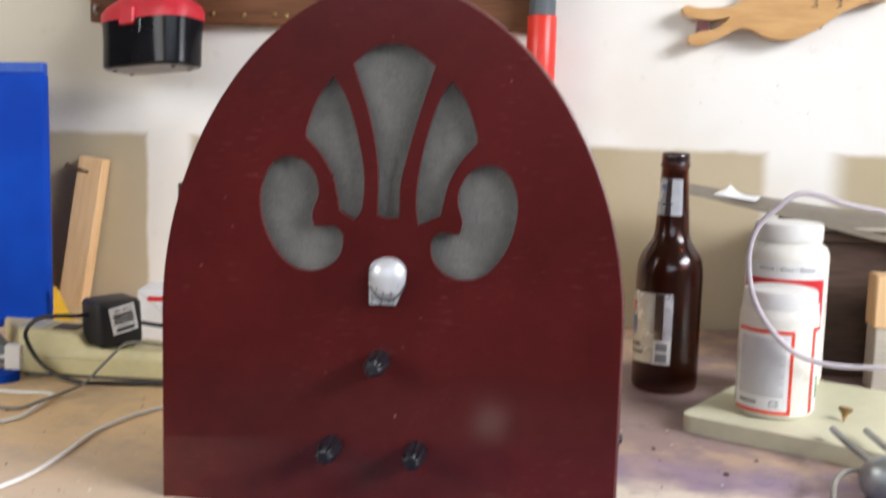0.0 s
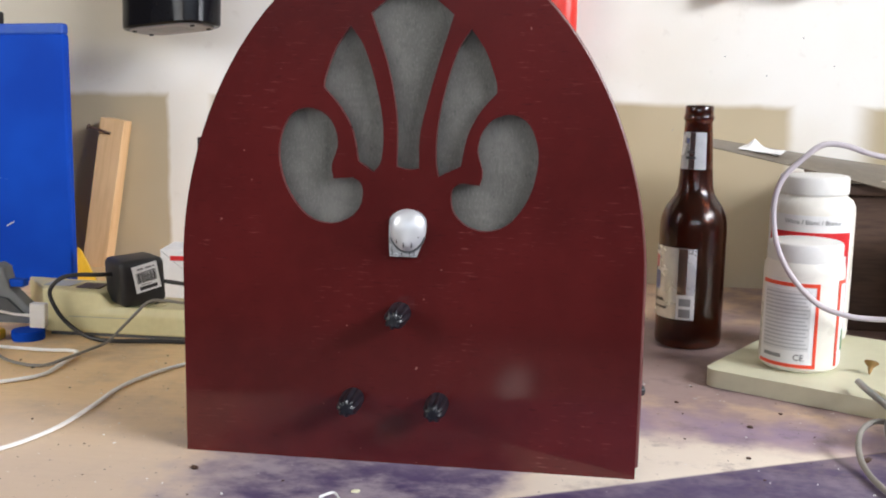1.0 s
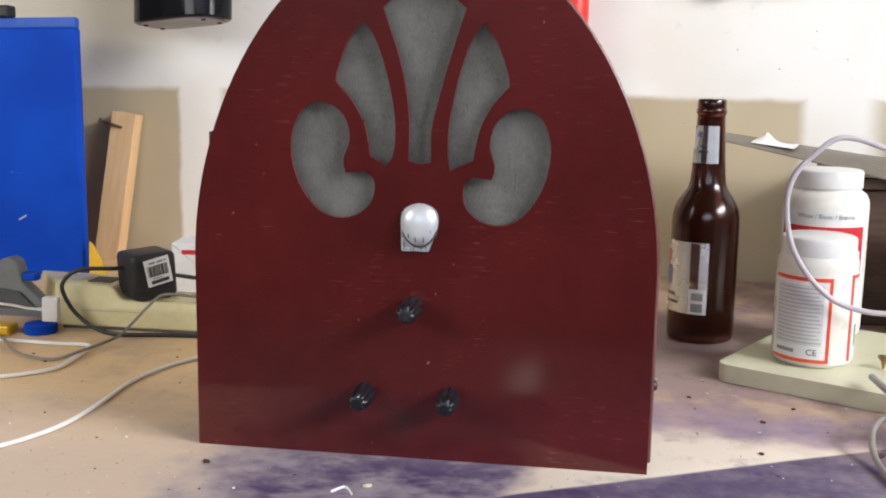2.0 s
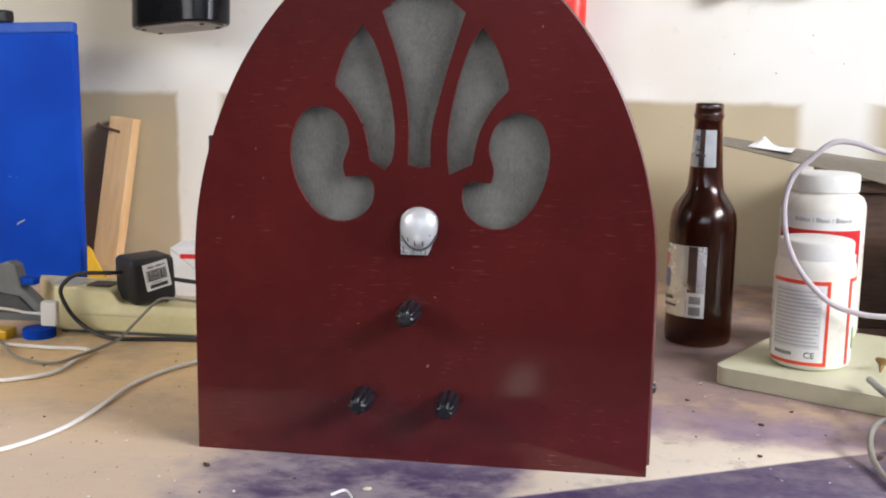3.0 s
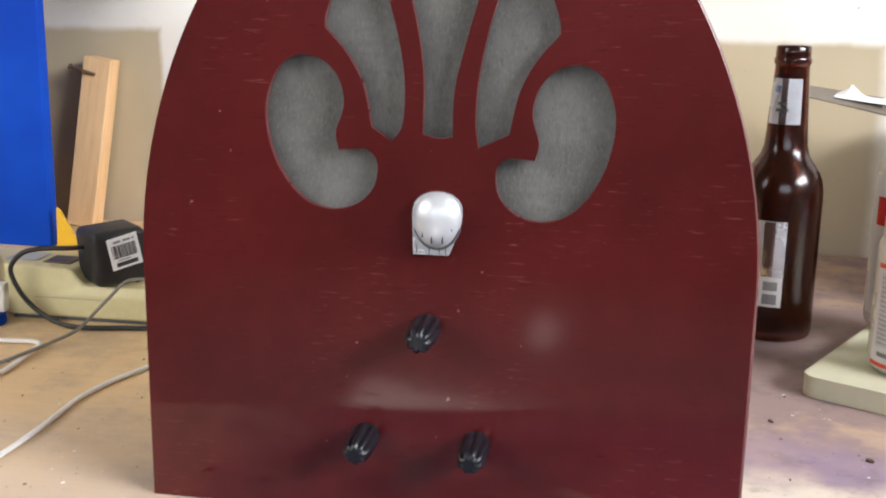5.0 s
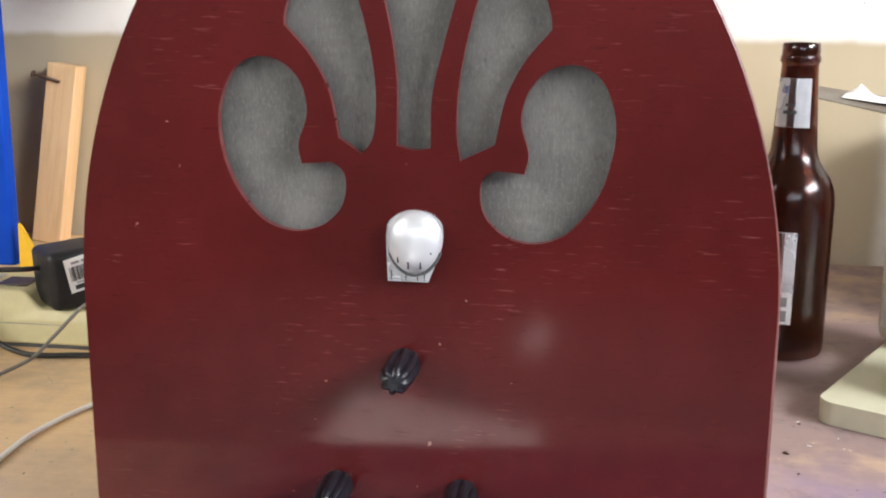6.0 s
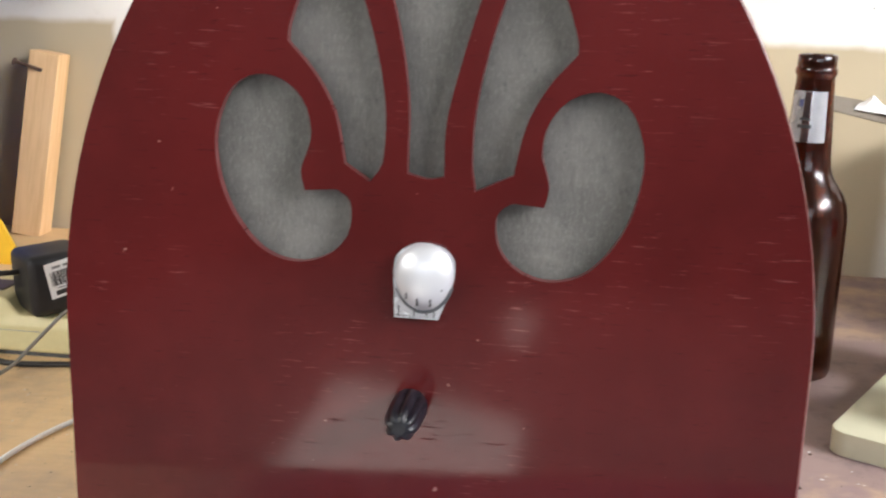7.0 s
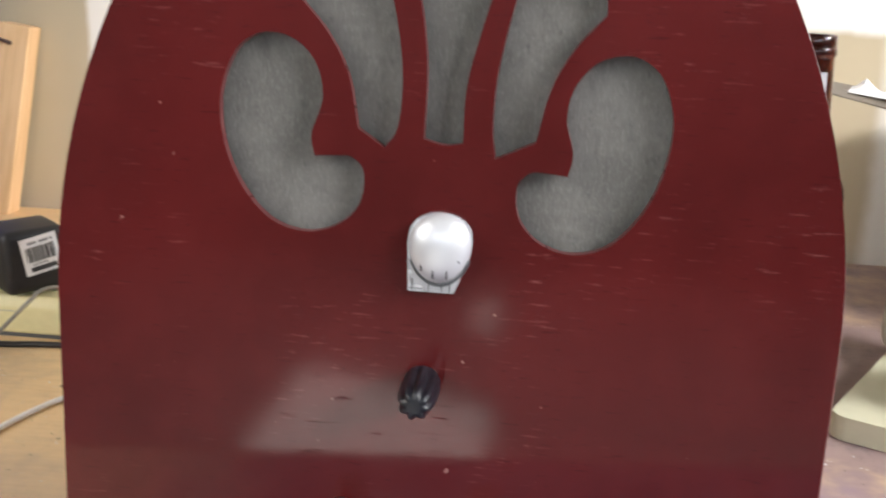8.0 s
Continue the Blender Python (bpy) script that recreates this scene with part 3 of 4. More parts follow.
    # the bent shell behind the front, a hair wider on one side
    outer, inner = arch(0.1515, 0.217, 0.130, grow=0.0012), arch(0.1515, 0.217, 0.130, grow=-0.010)
    bm = bmesh.new()

    def flare(u, v):
        return u + 0.0010 + (0.0010 * min(1.0, max(0.0, (0.20 - v) / 0.10)) if u > 0.1 else 0.0)

    rows = [[bm.verts.new((flare(u, v), y, max(v, 0.006))) for u, v in loop] for loop, y in ((outer, 0.0048), (outer, 0.165), (inner, 0.165), (inner, 0.0048))]
    for a, b in zip(rows, rows[1:] + rows[:1]):
        for k in range(len(a) - 1):
            bm.faces.new((a[k], a[k + 1], b[k + 1], b[k]))
    for k in (0, -1):
        bm.faces.new([row[k] for row in rows])
    shell = part("shell", bm, SHELL, r, "glossy varnished bent shell with a bare front edge", smooth=35)
    shell.data.materials.append(RAWEDGE)
    for poly in shell.data.polygons:
        poly.material_index = 1 if abs(poly.normal.y) > 0.7 else 0
    ease(shell, 0.0012)
    part("back_panel", slab(arch(0.1405, 0.206, 0.130), 0.006), DARKWOOD, r).location = (0.0022, 0.150, 0)
    part("side_board", box((-0.1595, 0.050, 0.0), (-0.1515, 0.120, 0.2115), 0.0008), DARKWOOD, r, "dark stained side board")
    bm = lathe([(0.0, 0.006), (0.003, 0.0050), (0.0040, 0.003), (0.0044, 0.0), (0.0, 0.0)], 16)
    sc = part("side_screw", bm, BLACK, r, "dark screw head", smooth=40)
    sc.matrix_local = pose(0.1528, 0.035, 0.050, 0, 90, 0)

    # dial: a flat scale plate with a domed lens over its upper part
    plate = bez([(-0.0112, 0.1610), (-0.0100, 0.1668), (-0.0055, 0.1708), (0.0012, 0.1722), (0.0082, 0.1706), (0.0126, 0.1664), (0.0134, 0.1610)],
                [(0.0134, 0.1610), (0.0113, 0.152), (0.0072, 0.1412)], [(0.0072, 0.1412), (-0.0104, 0.1412)], [(-0.0104, 0.1412), (-0.0109, 0.152), (-0.0112, 0.1610)])
    d = ease(part("dial_plate", slab(plate, 0.0022), FOIL, r, "silvery dial plate with fine scale marks"), 0.0004)
    d.location = (0, -0.0025, 0)
    bm = bmesh.new()
    bmesh.ops.create_uvsphere(bm, u_segments=40, v_segments=24, radius=1.0)
    bm.transform(Matrix.Diagonal((0.0120, 0.0072, 0.0138, 1)))
    for v in bm.verts:
        v.co.x *= 1.0 + 0.10 * v.co.z / 0.013
    lens = part("lens", bm, DOME, d, "domed glossy dial lens", smooth=60)
    lens.location = (0.0012, 0.0006, 0.1586)
    for k, (u, lo, hi) in enumerate(((-0.0052, 0.1505, 0.1535), (-0.0006, 0.1480, 0.1525), (0.0046, 0.1480, 0.1525), (0.0090, 0.1545, 0.1553))):
        uu = (u - 0.0012) / 0.0114
        z = (lo + hi) / 2
        yy = 0.0006 - 0.0072 * math.sqrt(max(0.02, 1 - uu * uu - ((z - 0.1586) / 0.0138) ** 2))
        part("scale_mark", box((u - 0.00030, yy - 0.0003, lo), (u + 0.00030, yy + 0.0012, hi)), INK, d)
    for u in (-0.0088, -0.0024, 0.0026, 0.0056):
        part("scale_mark", box((u - 0.00022, -0.0004, 0.1418), (u + 0.00022, 0.0001, 0.1462)), INK, d)
    rim = [(0.0012 + 0.0116 * math.cos(radians(a)) * (1 + 0.1 * math.sin(radians(a))), -0.0002, 0.1586 + 0.0139 * math.sin(radians(a))) for a in range(-160, -15, 12)]
    part("lens_rim", cord(rim, 0.0011), DARKGREY, d, "dark lower rim of the lens", smooth=60)
    part("scale_line", box((-0.0098, -0.0004, 0.1422), (0.0070, 0.0001, 0.1426)), GREYINK, d)

    # fluted knobs
    def knob(u, v, turn):
        k = bmesh.new()
        n, prof = 40, [(0.0064, 0.0), (0.0072, 0.002), (0.0076, 0.005), (0.0075, 0.011), (0.0072, 0.019), (0.0064, 0.0240), (0.0052, 0.0262), (0.0034, 0.0270), (0.0, 0.0264)]
        lathe(prof, n, k)
        for vert in k.verts:
            rr = math.hypot(vert.co.x, vert.co.y)
            if rr > 0.002 and vert.co.z > 0.003:
                ang = math.atan2(vert.co.y, vert.co.x)
                vert.co.x *= 1 - 0.24 * (0.5 + 0.5 * math.cos(8 * ang)) ** 2
                vert.co.y *= 1 - 0.24 * (0.5 + 0.5 * math.cos(8 * ang)) ** 2
        ob = part("knob", k, KNOB, r, "black fluted knob", smooth=50)
        ob.matrix_local = pose(u, -0.0002, v, 90, 0, 0) @ pose(0, 0, 0, 0, 0, turn)
        return ob

    knob(-0.0032, 0.1040, 10)
    knob(-0.0340, 0.0445, 24)
    knob(0.0228, 0.0445, 3)
    return r


radio()


# ---------------------------------------------------------------- beside the radio, towards the window
def bottle():
    b = base("beer_bottle", pose(0.2216, 0.376, 0), "empty amber glass beer bottle with silver labels", "bottle")
    out = [(0.0, 0.0025), (0.020, 0.0015), (0.027, 0.0), (0.0300, 0.002), (0.0310, 0.006), (0.0310, 0.112), (0.0306, 0.119), (0.0294, 0.126), (0.0266, 0.133), (0.0222, 0.1395),
           (0.0182, 0.1455), (0.0163, 0.152), (0.0153, 0.164), (0.0145, 0.180), (0.0134, 0.200), (0.0126, 0.213), (0.0128, 0.2145), (0.0138, 0.216), (0.0138, 0.2195), (0.0128, 0.221),
           (0.0130, 0.2225), (0.0130, 0.2275), (0.0120, 0.229), (0.0100, 0.229)]
    inn = [(0.0092, 0.2275), (0.0094, 0.213), (0.0104, 0.195), (0.0124, 0.165), (0.0145, 0.148), (0.0200, 0.136), (0.0258, 0.126), (0.0279, 0.112), (0.0280, 0.010), (0.020, 0.0065), (0.0, 0.008)]
    b.scale = (1.032, 1.032, 1.016)
    part("glass", lathe(out + inn, 48), AMBER, b, "amber brown glass", smooth=40)
    lab = part("body_label", wrap(0.0311, -84, 9, 0.026, 0.094, 0.0004, 20), FOIL, b, "silver paper label with a barcode")
    lab.rotation_euler = (0, 0, radians(-6))
    lab.location = (0, 0, 0.0030)
    # mirror patch added where the label reflects the dark room
    part("room_reflection", wrap(0.0316, -21, -6, 0.046, 0.0935, 0.0002, 6), CHROME, lab)
    part("white_panel", wrap(0.0316, -22, 8, 0.0265, 0.050, 0.00025, 8), PAPERWHITE, lab)
    for z0, z1 in ((0.0395, 0.0465), (0.0285, 0.0365)):
        part("barcode", wrap(0.0319, -17, 2, z0, z1, 0.0002, 6), GREYINK, lab)
    part("red_mark", wrap(0.0316, -80, -66, 0.073, 0.085, 0.0002, 6), FADEDRED, lab)
    part("blue_mark", wrap(0.0316, -78, -60, 0.052, 0.070, 0.0002, 6), NAVYINK, lab)
    part("text_bar", wrap(0.0316, -76, -50, 0.0415, 0.0445, 0.0002, 8), INK, lab)
    part("text_bar", wrap(0.0316, -76, -42, 0.0345, 0.0370, 0.0002, 8), INK, lab)
    def tapered(r, a0, a1, z0, z1, lift, seg):
        bm = wrap(r, a0, a1, z0, z1, lift, seg)
        for v in bm.verts:
            k = 1 + 0.10 * (0.205 - v.co.z) / 0.035
            v.co.x *= k
            v.co.y *= k
        return bm

    nl = part("neck_label", tapered(0.0140, -72, 26, 0.170, 0.2045, 0.0005, 16), FOIL, b, "crinkled silver foil neck label")
    # separate mirror band stands in for the dark reflection in the foil
    part("reflected_streak", tapered(0.0145, -34, -14, 0.1702, 0.2043, 0.0002, 6), CHROME, nl, "mirror band added for the dark streak reflected in the foil")
    part("text_bar", wrap(0.01590, -44, -10, 0.1795, 0.1820, 0.0002, 6), INK, nl)
    part("text_bar", wrap(0.01570, -40, -14, 0.1850, 0.1868, 0.0002, 6), INK, nl)
    part("emblem", wrap(0.01515, -46, -36, 0.194, 0.1990, 0.0002, 5), NAVYINK, nl)


bottle()


def cutting_board():
    w, d, r, pts = 0.30, 0.205, 0.012, []
    for cx, cy, a0 in ((r, r, 180), (w - r, r, 270), (w - r, d - r, 0), (r, d - r, 90)):
        pts += [(cx + r * math.cos(radians(a0 + k * 15)), cy + r * math.sin(radians(a0 + k * 15))) for k in range(7)]
    ob = part("cutting_board", slab(pts, 0.0152, axis="z"), BOARD, smooth=40)
    ob.matrix_world = pose(0.2205, 0.2265, 0.0003, 0, 0, -29.4)
    ease(ob, 0.0045, 4)
    tagged(ob, "cloudy white plastic cutting board on the workbench", "cutting board")


cutting_board()


def jar(m, r, h, lid_r, lid_h, label):
    b = base("plastic_jar", m, label, "jar", "white plastic jars")
    part("body", lathe([(0.0, 0.0), (r * 0.86, 0.0), (r * 0.97, 0.003), (r, 0.008), (r, h * 0.78), (r * 0.985, h * 0.82), (r * 0.92, h * 0.855), (lid_r * 0.96, h * 0.88),
                        (lid_r * 0.93, h * 0.90), (lid_r * 0.93, h - 0.003), (0.0, h - 0.003)], 48), JARWHITE, b, smooth=35)
    bm = lathe([(lid_r * 0.97, h - lid_h), (lid_r, h - lid_h + 0.001), (lid_r, h - 0.0022), (lid_r * 0.975, h - 0.0006), (lid_r * 0.94, h), (0.0, h - 0.0002)], 72)
    for v in bm.verts:
        a = math.atan2(v.co.y, v.co.x)
        if lid_r * 0.99 < math.hypot(v.co.x, v.co.y):
            k = 1 + 0.004 * math.cos(36 * a)
            v.co.x, v.co.y = v.co.x * k, v.co.y * k
    part("lid", bm, WHITE, b, "ribbed white screw lid", smooth=40)
    return b


def jars():
    # small jar, with its back label towards the room
    r, zt = 0.0332, 0.0770
    s = jar(pose(0.3036, 0.2525, 0.0158, 0, 0, -5), r, 0.1085, 0.0305, 0.0165, "small white plastic jar with an orange-red bordered label")
    lab = part("back_label", wrap(r, -74, 16, 0.005, zt, 0.0003, 22), PAPERWHITE, s, "white label bordered in orange-red")
    part("fine_print", wrap(r + 0.0003, -66, 6, 0.0195, 0.0705, 0.0002, 18), PRINTPALE, lab)
    for k in range(15):
        z = 0.0215 + k * 0.00325
        w = 5 - (k * 7 % 5) * 1.4
        part("text_bar", wrap(r + 0.0005, -65, w, z, z + 0.0011, 0.00012, 14), LABELGREY, lab)
    part("border", wrap(r + 0.0003, -74, 16, zt - 0.0032, zt, 0.0003, 22), ORANGEINK, lab)
    part("border", wrap(r + 0.0003, -74, 16, 0.0052, 0.0082, 0.0003, 22), ORANGEINK, lab)
    part("border", wrap(r + 0.0003, 12.5, 17, 0.0052, zt, 0.0003, 4), ORANGEINK, lab)
    part("text_bar", wrap(r + 0.0004, -62, -32, 0.0125, 0.0155, 0.0002, 6), GREYINK, lab)
    ce = part("conformity_mark", lettering("CE", 0.0074, r + 0.0004, 0.0002), INK, lab)
    ce.rotation_euler = (0, 0, radians(-7))
    ce.location = (0, 0, 0.0138)
    front = part("front_label", wrap(r, 50, 120, 0.006, zt + 0.002, 0.0003, 14), PAPERWHITE, s, "white front label bordered in orange-red")
    part("border", wrap(r + 0.0003, 50, 56, 0.006, zt + 0.002, 0.0003, 4), ORANGEINK, front)
    part("border", wrap(r + 0.0003, 50, 120, zt - 0.001, zt + 0.002, 0.0003, 12), ORANGEINK, front)
    part("green_mark", wrap(r + 0.0003, 68, 110, 0.018, 0.036, 0.0003, 8), GREENINK, front)
    # taller jar behind it
    r = 0.0385
    t = jar(pose(0.3295, 0.3625, 0.0158, 0, 0, 2), r, 0.155, 0.0315, 0.0170, "tall white plastic paint jar with a red banded label")
    lab = part("front_label", wrap(r, -88, 52, 0.012, 0.1205, 0.0003, 28), PAPERWHITE, t, "white label with a red band")
    part("red_band", wrap(r + 0.0003, -80, 46, 0.083, 0.105, 0.0003, 24), REDINK, lab, "red band")
    part("white_swash", wrap(r + 0.0006, -30, -12, 0.094, 0.0975, 0.0002, 6), PAPERWHITE, lab)
    part("white_swash", wrap(r + 0.0006, 8, 34, 0.0905, 0.0940, 0.0002, 6), PAPERWHITE, lab)
    part("red_stripe", wrap(r + 0.0003, 42, 46, 0.016, 0.083, 0.0003, 3), REDINK, lab)
    w = part("colour_name", lettering("White / Blanc / Bianco", 0.0058, r + 0.0003, 0.0003), GREYINK, lab)
    w.rotation_euler = (0, 0, radians(-12))
    w.location = (0, 0, 0.1142)


jars()


def crate_corner():
    c = base("wooden_crate", pose(0, 0, 0), "dark brown stained wooden crate against the wall", "crate")
    part("front_board", box((0.386, 0.464, 0.0), (0.74, 0.478, 0.142), 0.0015), UMBER, c)
    part("side_board", box((0.388, 0.4785, 0.0), (0.402, 0.640, 0.141), 0.0015), UMBER, c)
    part("side_board", box((0.725, 0.4785, 0.0), (0.739, 0.640, 0.141), 0.0015), UMBER, c)
    part("lid_board", box((0.375, 0.457, 0.1425), (0.75, 0.648, 0.1545), 0.002), UMBER, c, "dark worn lid board")
    tagged(part("worn_plank", box((0.381, 0.4585, 0.1547), (0.74, 0.630, 0.1580), 0.0010), PALEPLANK), "weathered grey plank lying on the brown crate", "plank")
    # a bent grey sheet lies on the crate and sticks out past its end
    bm = bmesh.new()
    nx, ny = 24, 14
    grid = []
    for i in range(nx + 1):
        u = i / nx
        row = []
        for j in range(ny + 1):
            v = j / ny
            x = 0.244 + 0.43 * u
            z = 0.1592 + 0.0300 * max(0.0, 1 - u / 0.62) ** 1.15 + 0.002 * math.sin(5 * u + 2 * v) * (1 - u) - 0.020 * min(1.0, 2.2 * u) * max(0.0, 1 - 2.4 * v) ** 2
            row.append(bm.verts.new((x + 0.008 * v, 0.447 + 0.148 * v + 0.003 * math.sin(7 * u), z)))
        grid.append(row)
    for a, b in zip(grid, grid[1:]):
        for j in range(ny):
            bm.faces.new((a[j], b[j], b[j + 1], a[j + 1]))
    ob = part("metal_sheet", bm, SHEETGREY, smooth=60)
    mod = ob.modifiers.new("thickness", "SOLIDIFY")
    mod.thickness = 0.0012
    tagged(ob, "bent grey sheet lying on the brown crate", "sheet")
    # curled paper on the sheet
    bm = bmesh.new()
    grid = []
    for i in range(13):
        u = i / 12
        row = []
        for j in range(6):
            v = j / 5
            x = 0.272 + 0.044 * u
            uu = (x - 0.244) / 0.43
            sheet = 0.1592 + 0.0300 * max(0.0, 1 - uu / 0.62) ** 1.15
            row.append(bm.verts.new((x + 0.01 * v, 0.468 + 0.030 * v, sheet + 0.0014 + 0.0105 * math.exp(-(abs(u - 0.26) / 0.17) ** 1.3) * v ** 0.8 + 0.003 * u * u * v)))
        grid.append(row)
    for a, b in zip(grid, grid[1:]):
        for j in range(5):
            bm.faces.new((a[j], b[j], b[j + 1], a[j + 1]))
    ob = part("paper_sheet", bm, PAPERWHITE, smooth=60)
    mod = ob.modifiers.new("thickness", "SOLIDIFY")
    mod.thickness = 0.0004
    tagged(ob, "crumpled white printed paper on the grey sheet", "paper")
    b = base("scrap_block", pose(0.428, 0.404, 0), "pale wood offcut on a dull cream block", "wood block")
    part("white_block", box((0.0, 0.0, 0.0), (0.10, 0.032, 0.064), 0.002), PALEPLANK, b, "dull cream lower block")
    part("wood_block", box((-0.002, -0.001, 0.0643), (0.10, 0.032, 0.117), 0.002), PINE, b, "bare pine upper block")


crate_corner()


def tagged_cord(name, points, r, mat_, label, flat=1.0, category="cable", **kw):
    return tagged(part(name, cord(points, r, flat, **kw), mat_, smooth=70), label, category)


tagged_cord("looped_cord", [(0.66, 0.3, 0.004), (0.6, 0.28, 0.05), (0.52, 0.262, 0.14), (0.4281, 0.2187, 0.1827), (0.3751, 0.2167, 0.1948), (0.3423, 0.2158, 0.2006), (0.3201, 0.2149, 0.2073), (0.3027, 0.2139, 0.2073), (0.2869, 0.2129, 0.1948), (0.2728, 0.2119, 0.1789), (0.2676, 0.2115, 0.1557), (0.2723, 0.2105, 0.1248), (0.2859, 0.21, 0.0993), (0.3076, 0.21, 0.0781), (0.3298, 0.21, 0.0699), (0.3529, 0.211, 0.0675), (0.4089, 0.2119, 0.067), (0.5, 0.24, 0.05), (0.58, 0.22, 0.01), (0.64, 0.2, 0.0035)], 0.0023, CORDLILAC, "greyish white flat cord looping in front of the jars", 0.8)


def test_clip():
    b = base("test_clip", pose(0.3455, 0.0905, 0) @ Matrix.Diagonal((1.3, 1.1, 1.3, 1)), "silvery metal spring clip with two prongs", "clip")
    bm = lathe([(0.0, -0.024), (0.009, -0.024), (0.0125, -0.020), (0.0135, -0.010), (0.0135, 0.014), (0.011, 0.021), (0.006, 0.024), (0.0, 0.024)], 28)
    ob = part("barrel", bm, STEEL, b, "dull silver barrel", smooth=40)
    ob.matrix_local = pose(0.012, -0.006, 0.0138, 90, 0, -58)
    for dx in (-0.006, 0.014):
        part("prong", cord([(dx - 0.002, 0.078, 0.0185), (dx, 0.045, 0.0185), (dx + 0.006, 0.010, 0.0165)], 0.0021), STEEL, b, smooth=60)
    part("lead", cord([(0.001, -0.004, 0.014), (-0.016, -0.006, 0.016), (-0.027, -0.022, 0.012), (-0.030, -0.048, 0.004), (-0.026, -0.09, 0.0022), (-0.010, -0.16, 0.0022)], 0.0017), CORDGREY, b, "grey insulated lead", smooth=60)


test_clip()


def screw():
    b = base("brass_screw", pose(0.357, 0.229, 0.0158, -24, 14, 0), "small brass countersunk screw leaning on the board", "screw")
    part("head", lathe([(0.0, 0.0062), (0.0020, 0.0062), (0.0056, 0.0100), (0.0060, 0.0110), (0.0056, 0.0118), (0.0, 0.0120)], 24), BRASS, b, smooth=40)
    bm = lathe([(0.0, 0.0)] + [(0.0005 + 0.00022 * k + (0.0003 if k % 2 else 0.0), 0.0007 * k + 0.0005) for k in range(9)] + [(0.0, 0.0064)], 14)
    part("shank", bm, BRASS, b, smooth=30)


screw()


# ---------------------------------------------------------------- beside the radio, away from the window
def power_strip():
    b = base("power_strip", pose(0, 0, 0), "yellowed beige plastic power strip on the bench", "power strip")
    bm = slab([(-0.402, 0.003), (0.02, 0.003), (0.02, 0.0295), (-0.334, 0.0295), (-0.3395, 0.0335), (-0.346, 0.0415), (-0.352, 0.0435), (-0.402, 0.0450)], 0.058)
    bmesh.ops.bisect_plane(bm, geom=bm.verts[:] + bm.edges[:] + bm.faces[:], plane_co=(0, 0, 0.0215), plane_no=(0, 0, 1))
    for v in bm.verts:
        v.co.y += 0.2862 + (0.004 if v.co.z > 0.027 and v.co.y < 0.01 else 0.0)
        if v.co.x < -0.37:
            v.co.x -= (v.co.y - 0.286) * 0.80
    ease(part("body", bm, BEIGE, b, "one-piece beige body with a raised switch end", smooth=30), 0.0022, 3, 25)
    for x0, x1 in ((-0.378, -0.318), (-0.262, -0.205)):
        part("seam", box((x0, 0.2858, 0.0190), (x1, 0.2870, 0.0194)), GREYINK, b)
    # dark slab puts the shade beneath the body into colour
    part("seam_shadow_gap", box((-0.398, 0.288, 0.0), (0.018, 0.344, 0.0032)), DARKGREY, b, "dark strip standing for the shadow gap under the body")
    part("rocker_switch", box((-0.378, 0.302, 0.0435), (-0.353, 0.326, 0.0452), 0.001), BROWNPLASTIC, b, "dark brown rocker switch")
    part("rating_label", box((-0.412, 0.304, 0.0450), (-0.384, 0.330, 0.0455)), LABELGREY, b, "worn grey rating label")
    for k in range(5):
        x = -0.305 + 0.062 * k
        o = part("outlet", box((x - 0.018, 0.302, 0.0294), (x + 0.018, 0.330, 0.0302), 0.0005), BEIGE, b)
        part("slot", box((x - 0.008, 0.307, 0.0303), (x - 0.006, 0.315, 0.0306)), BLACK, o)
        part("slot", box((x + 0.006, 0.307, 0.0303), (x + 0.008, 0.315, 0.0306)), BLACK, o)


power_strip()


def adapter():
    b = base("power_adapter", pose(-0.3185, 0.3105, 0.0312, 0, -3, 46), "black plug-in power adapter sitting on the power strip", "adapter")
    part("case", box((-0.0225, -0.022, 0.0), (0.0225, 0.022, 0.0455), 0.006, 4), BLACK, b, "black rounded case", smooth=50)
    lab = part("label", box((-0.0125, -0.0226, 0.0105), (0.0160, -0.0221, 0.0400)), PAPERWHITE, b, "white printed label with a barcode")
    lab.rotation_euler = (0, radians(-8), 0)
    lab.location = (0.0042, 0, 0.0050)
    lab.scale = (0.90, 1, 0.90)
    for k in range(20):
        x = -0.0095 + k * 0.00112 + (0.00025 if k % 3 else 0)
        part("barcode_line", box((x, -0.02285, 0.0205), (x + (0.0007 if k % 4 else 0.00045), -0.0226, 0.0325)), INK, lab)
    for k, (x0, x1) in enumerate(((-0.007, 0.000), (0.002, 0.009), (0.0105, 0.0125))):
        part("text_bar", box((x0, -0.0229, 0.0348), (x1, -0.0226, 0.0368)), GREYINK, lab)
    part("text_bar", box((-0.006, -0.0229, 0.0180), (0.006, -0.0226, 0.0190)), GREYINK, lab)
    part("text_bar", box((-0.008, -0.0229, 0.0128), (0.012, -0.0226, 0.0166)), INK, lab)


adapter()


def small_carton():
    b = base("small_carton", pose(-0.3375, 0.418, 0.0, 0, 0, 6), "white cardboard carton with a red stripe", "box")
    part("carton", box((0.0, 0.0, 0.0), (0.085, 0.055, 0.0655), 0.0012), PAPERWHITE, b)
    flap = part("flap", slab([(0.0, 0.0645), (0.052, 0.020), (0.0525, 0.0195), (0.0, 0.0635)], 0.0004), LABELGREY, b, "creased front flap edge")
    flap.location = (0.001, -0.0005, 0)
    part("red_stripe", box((0.011, -0.0006, 0.0535), (0.084, -0.0002, 0.0585)), REDINK, b, "red printed stripe")


small_carton()


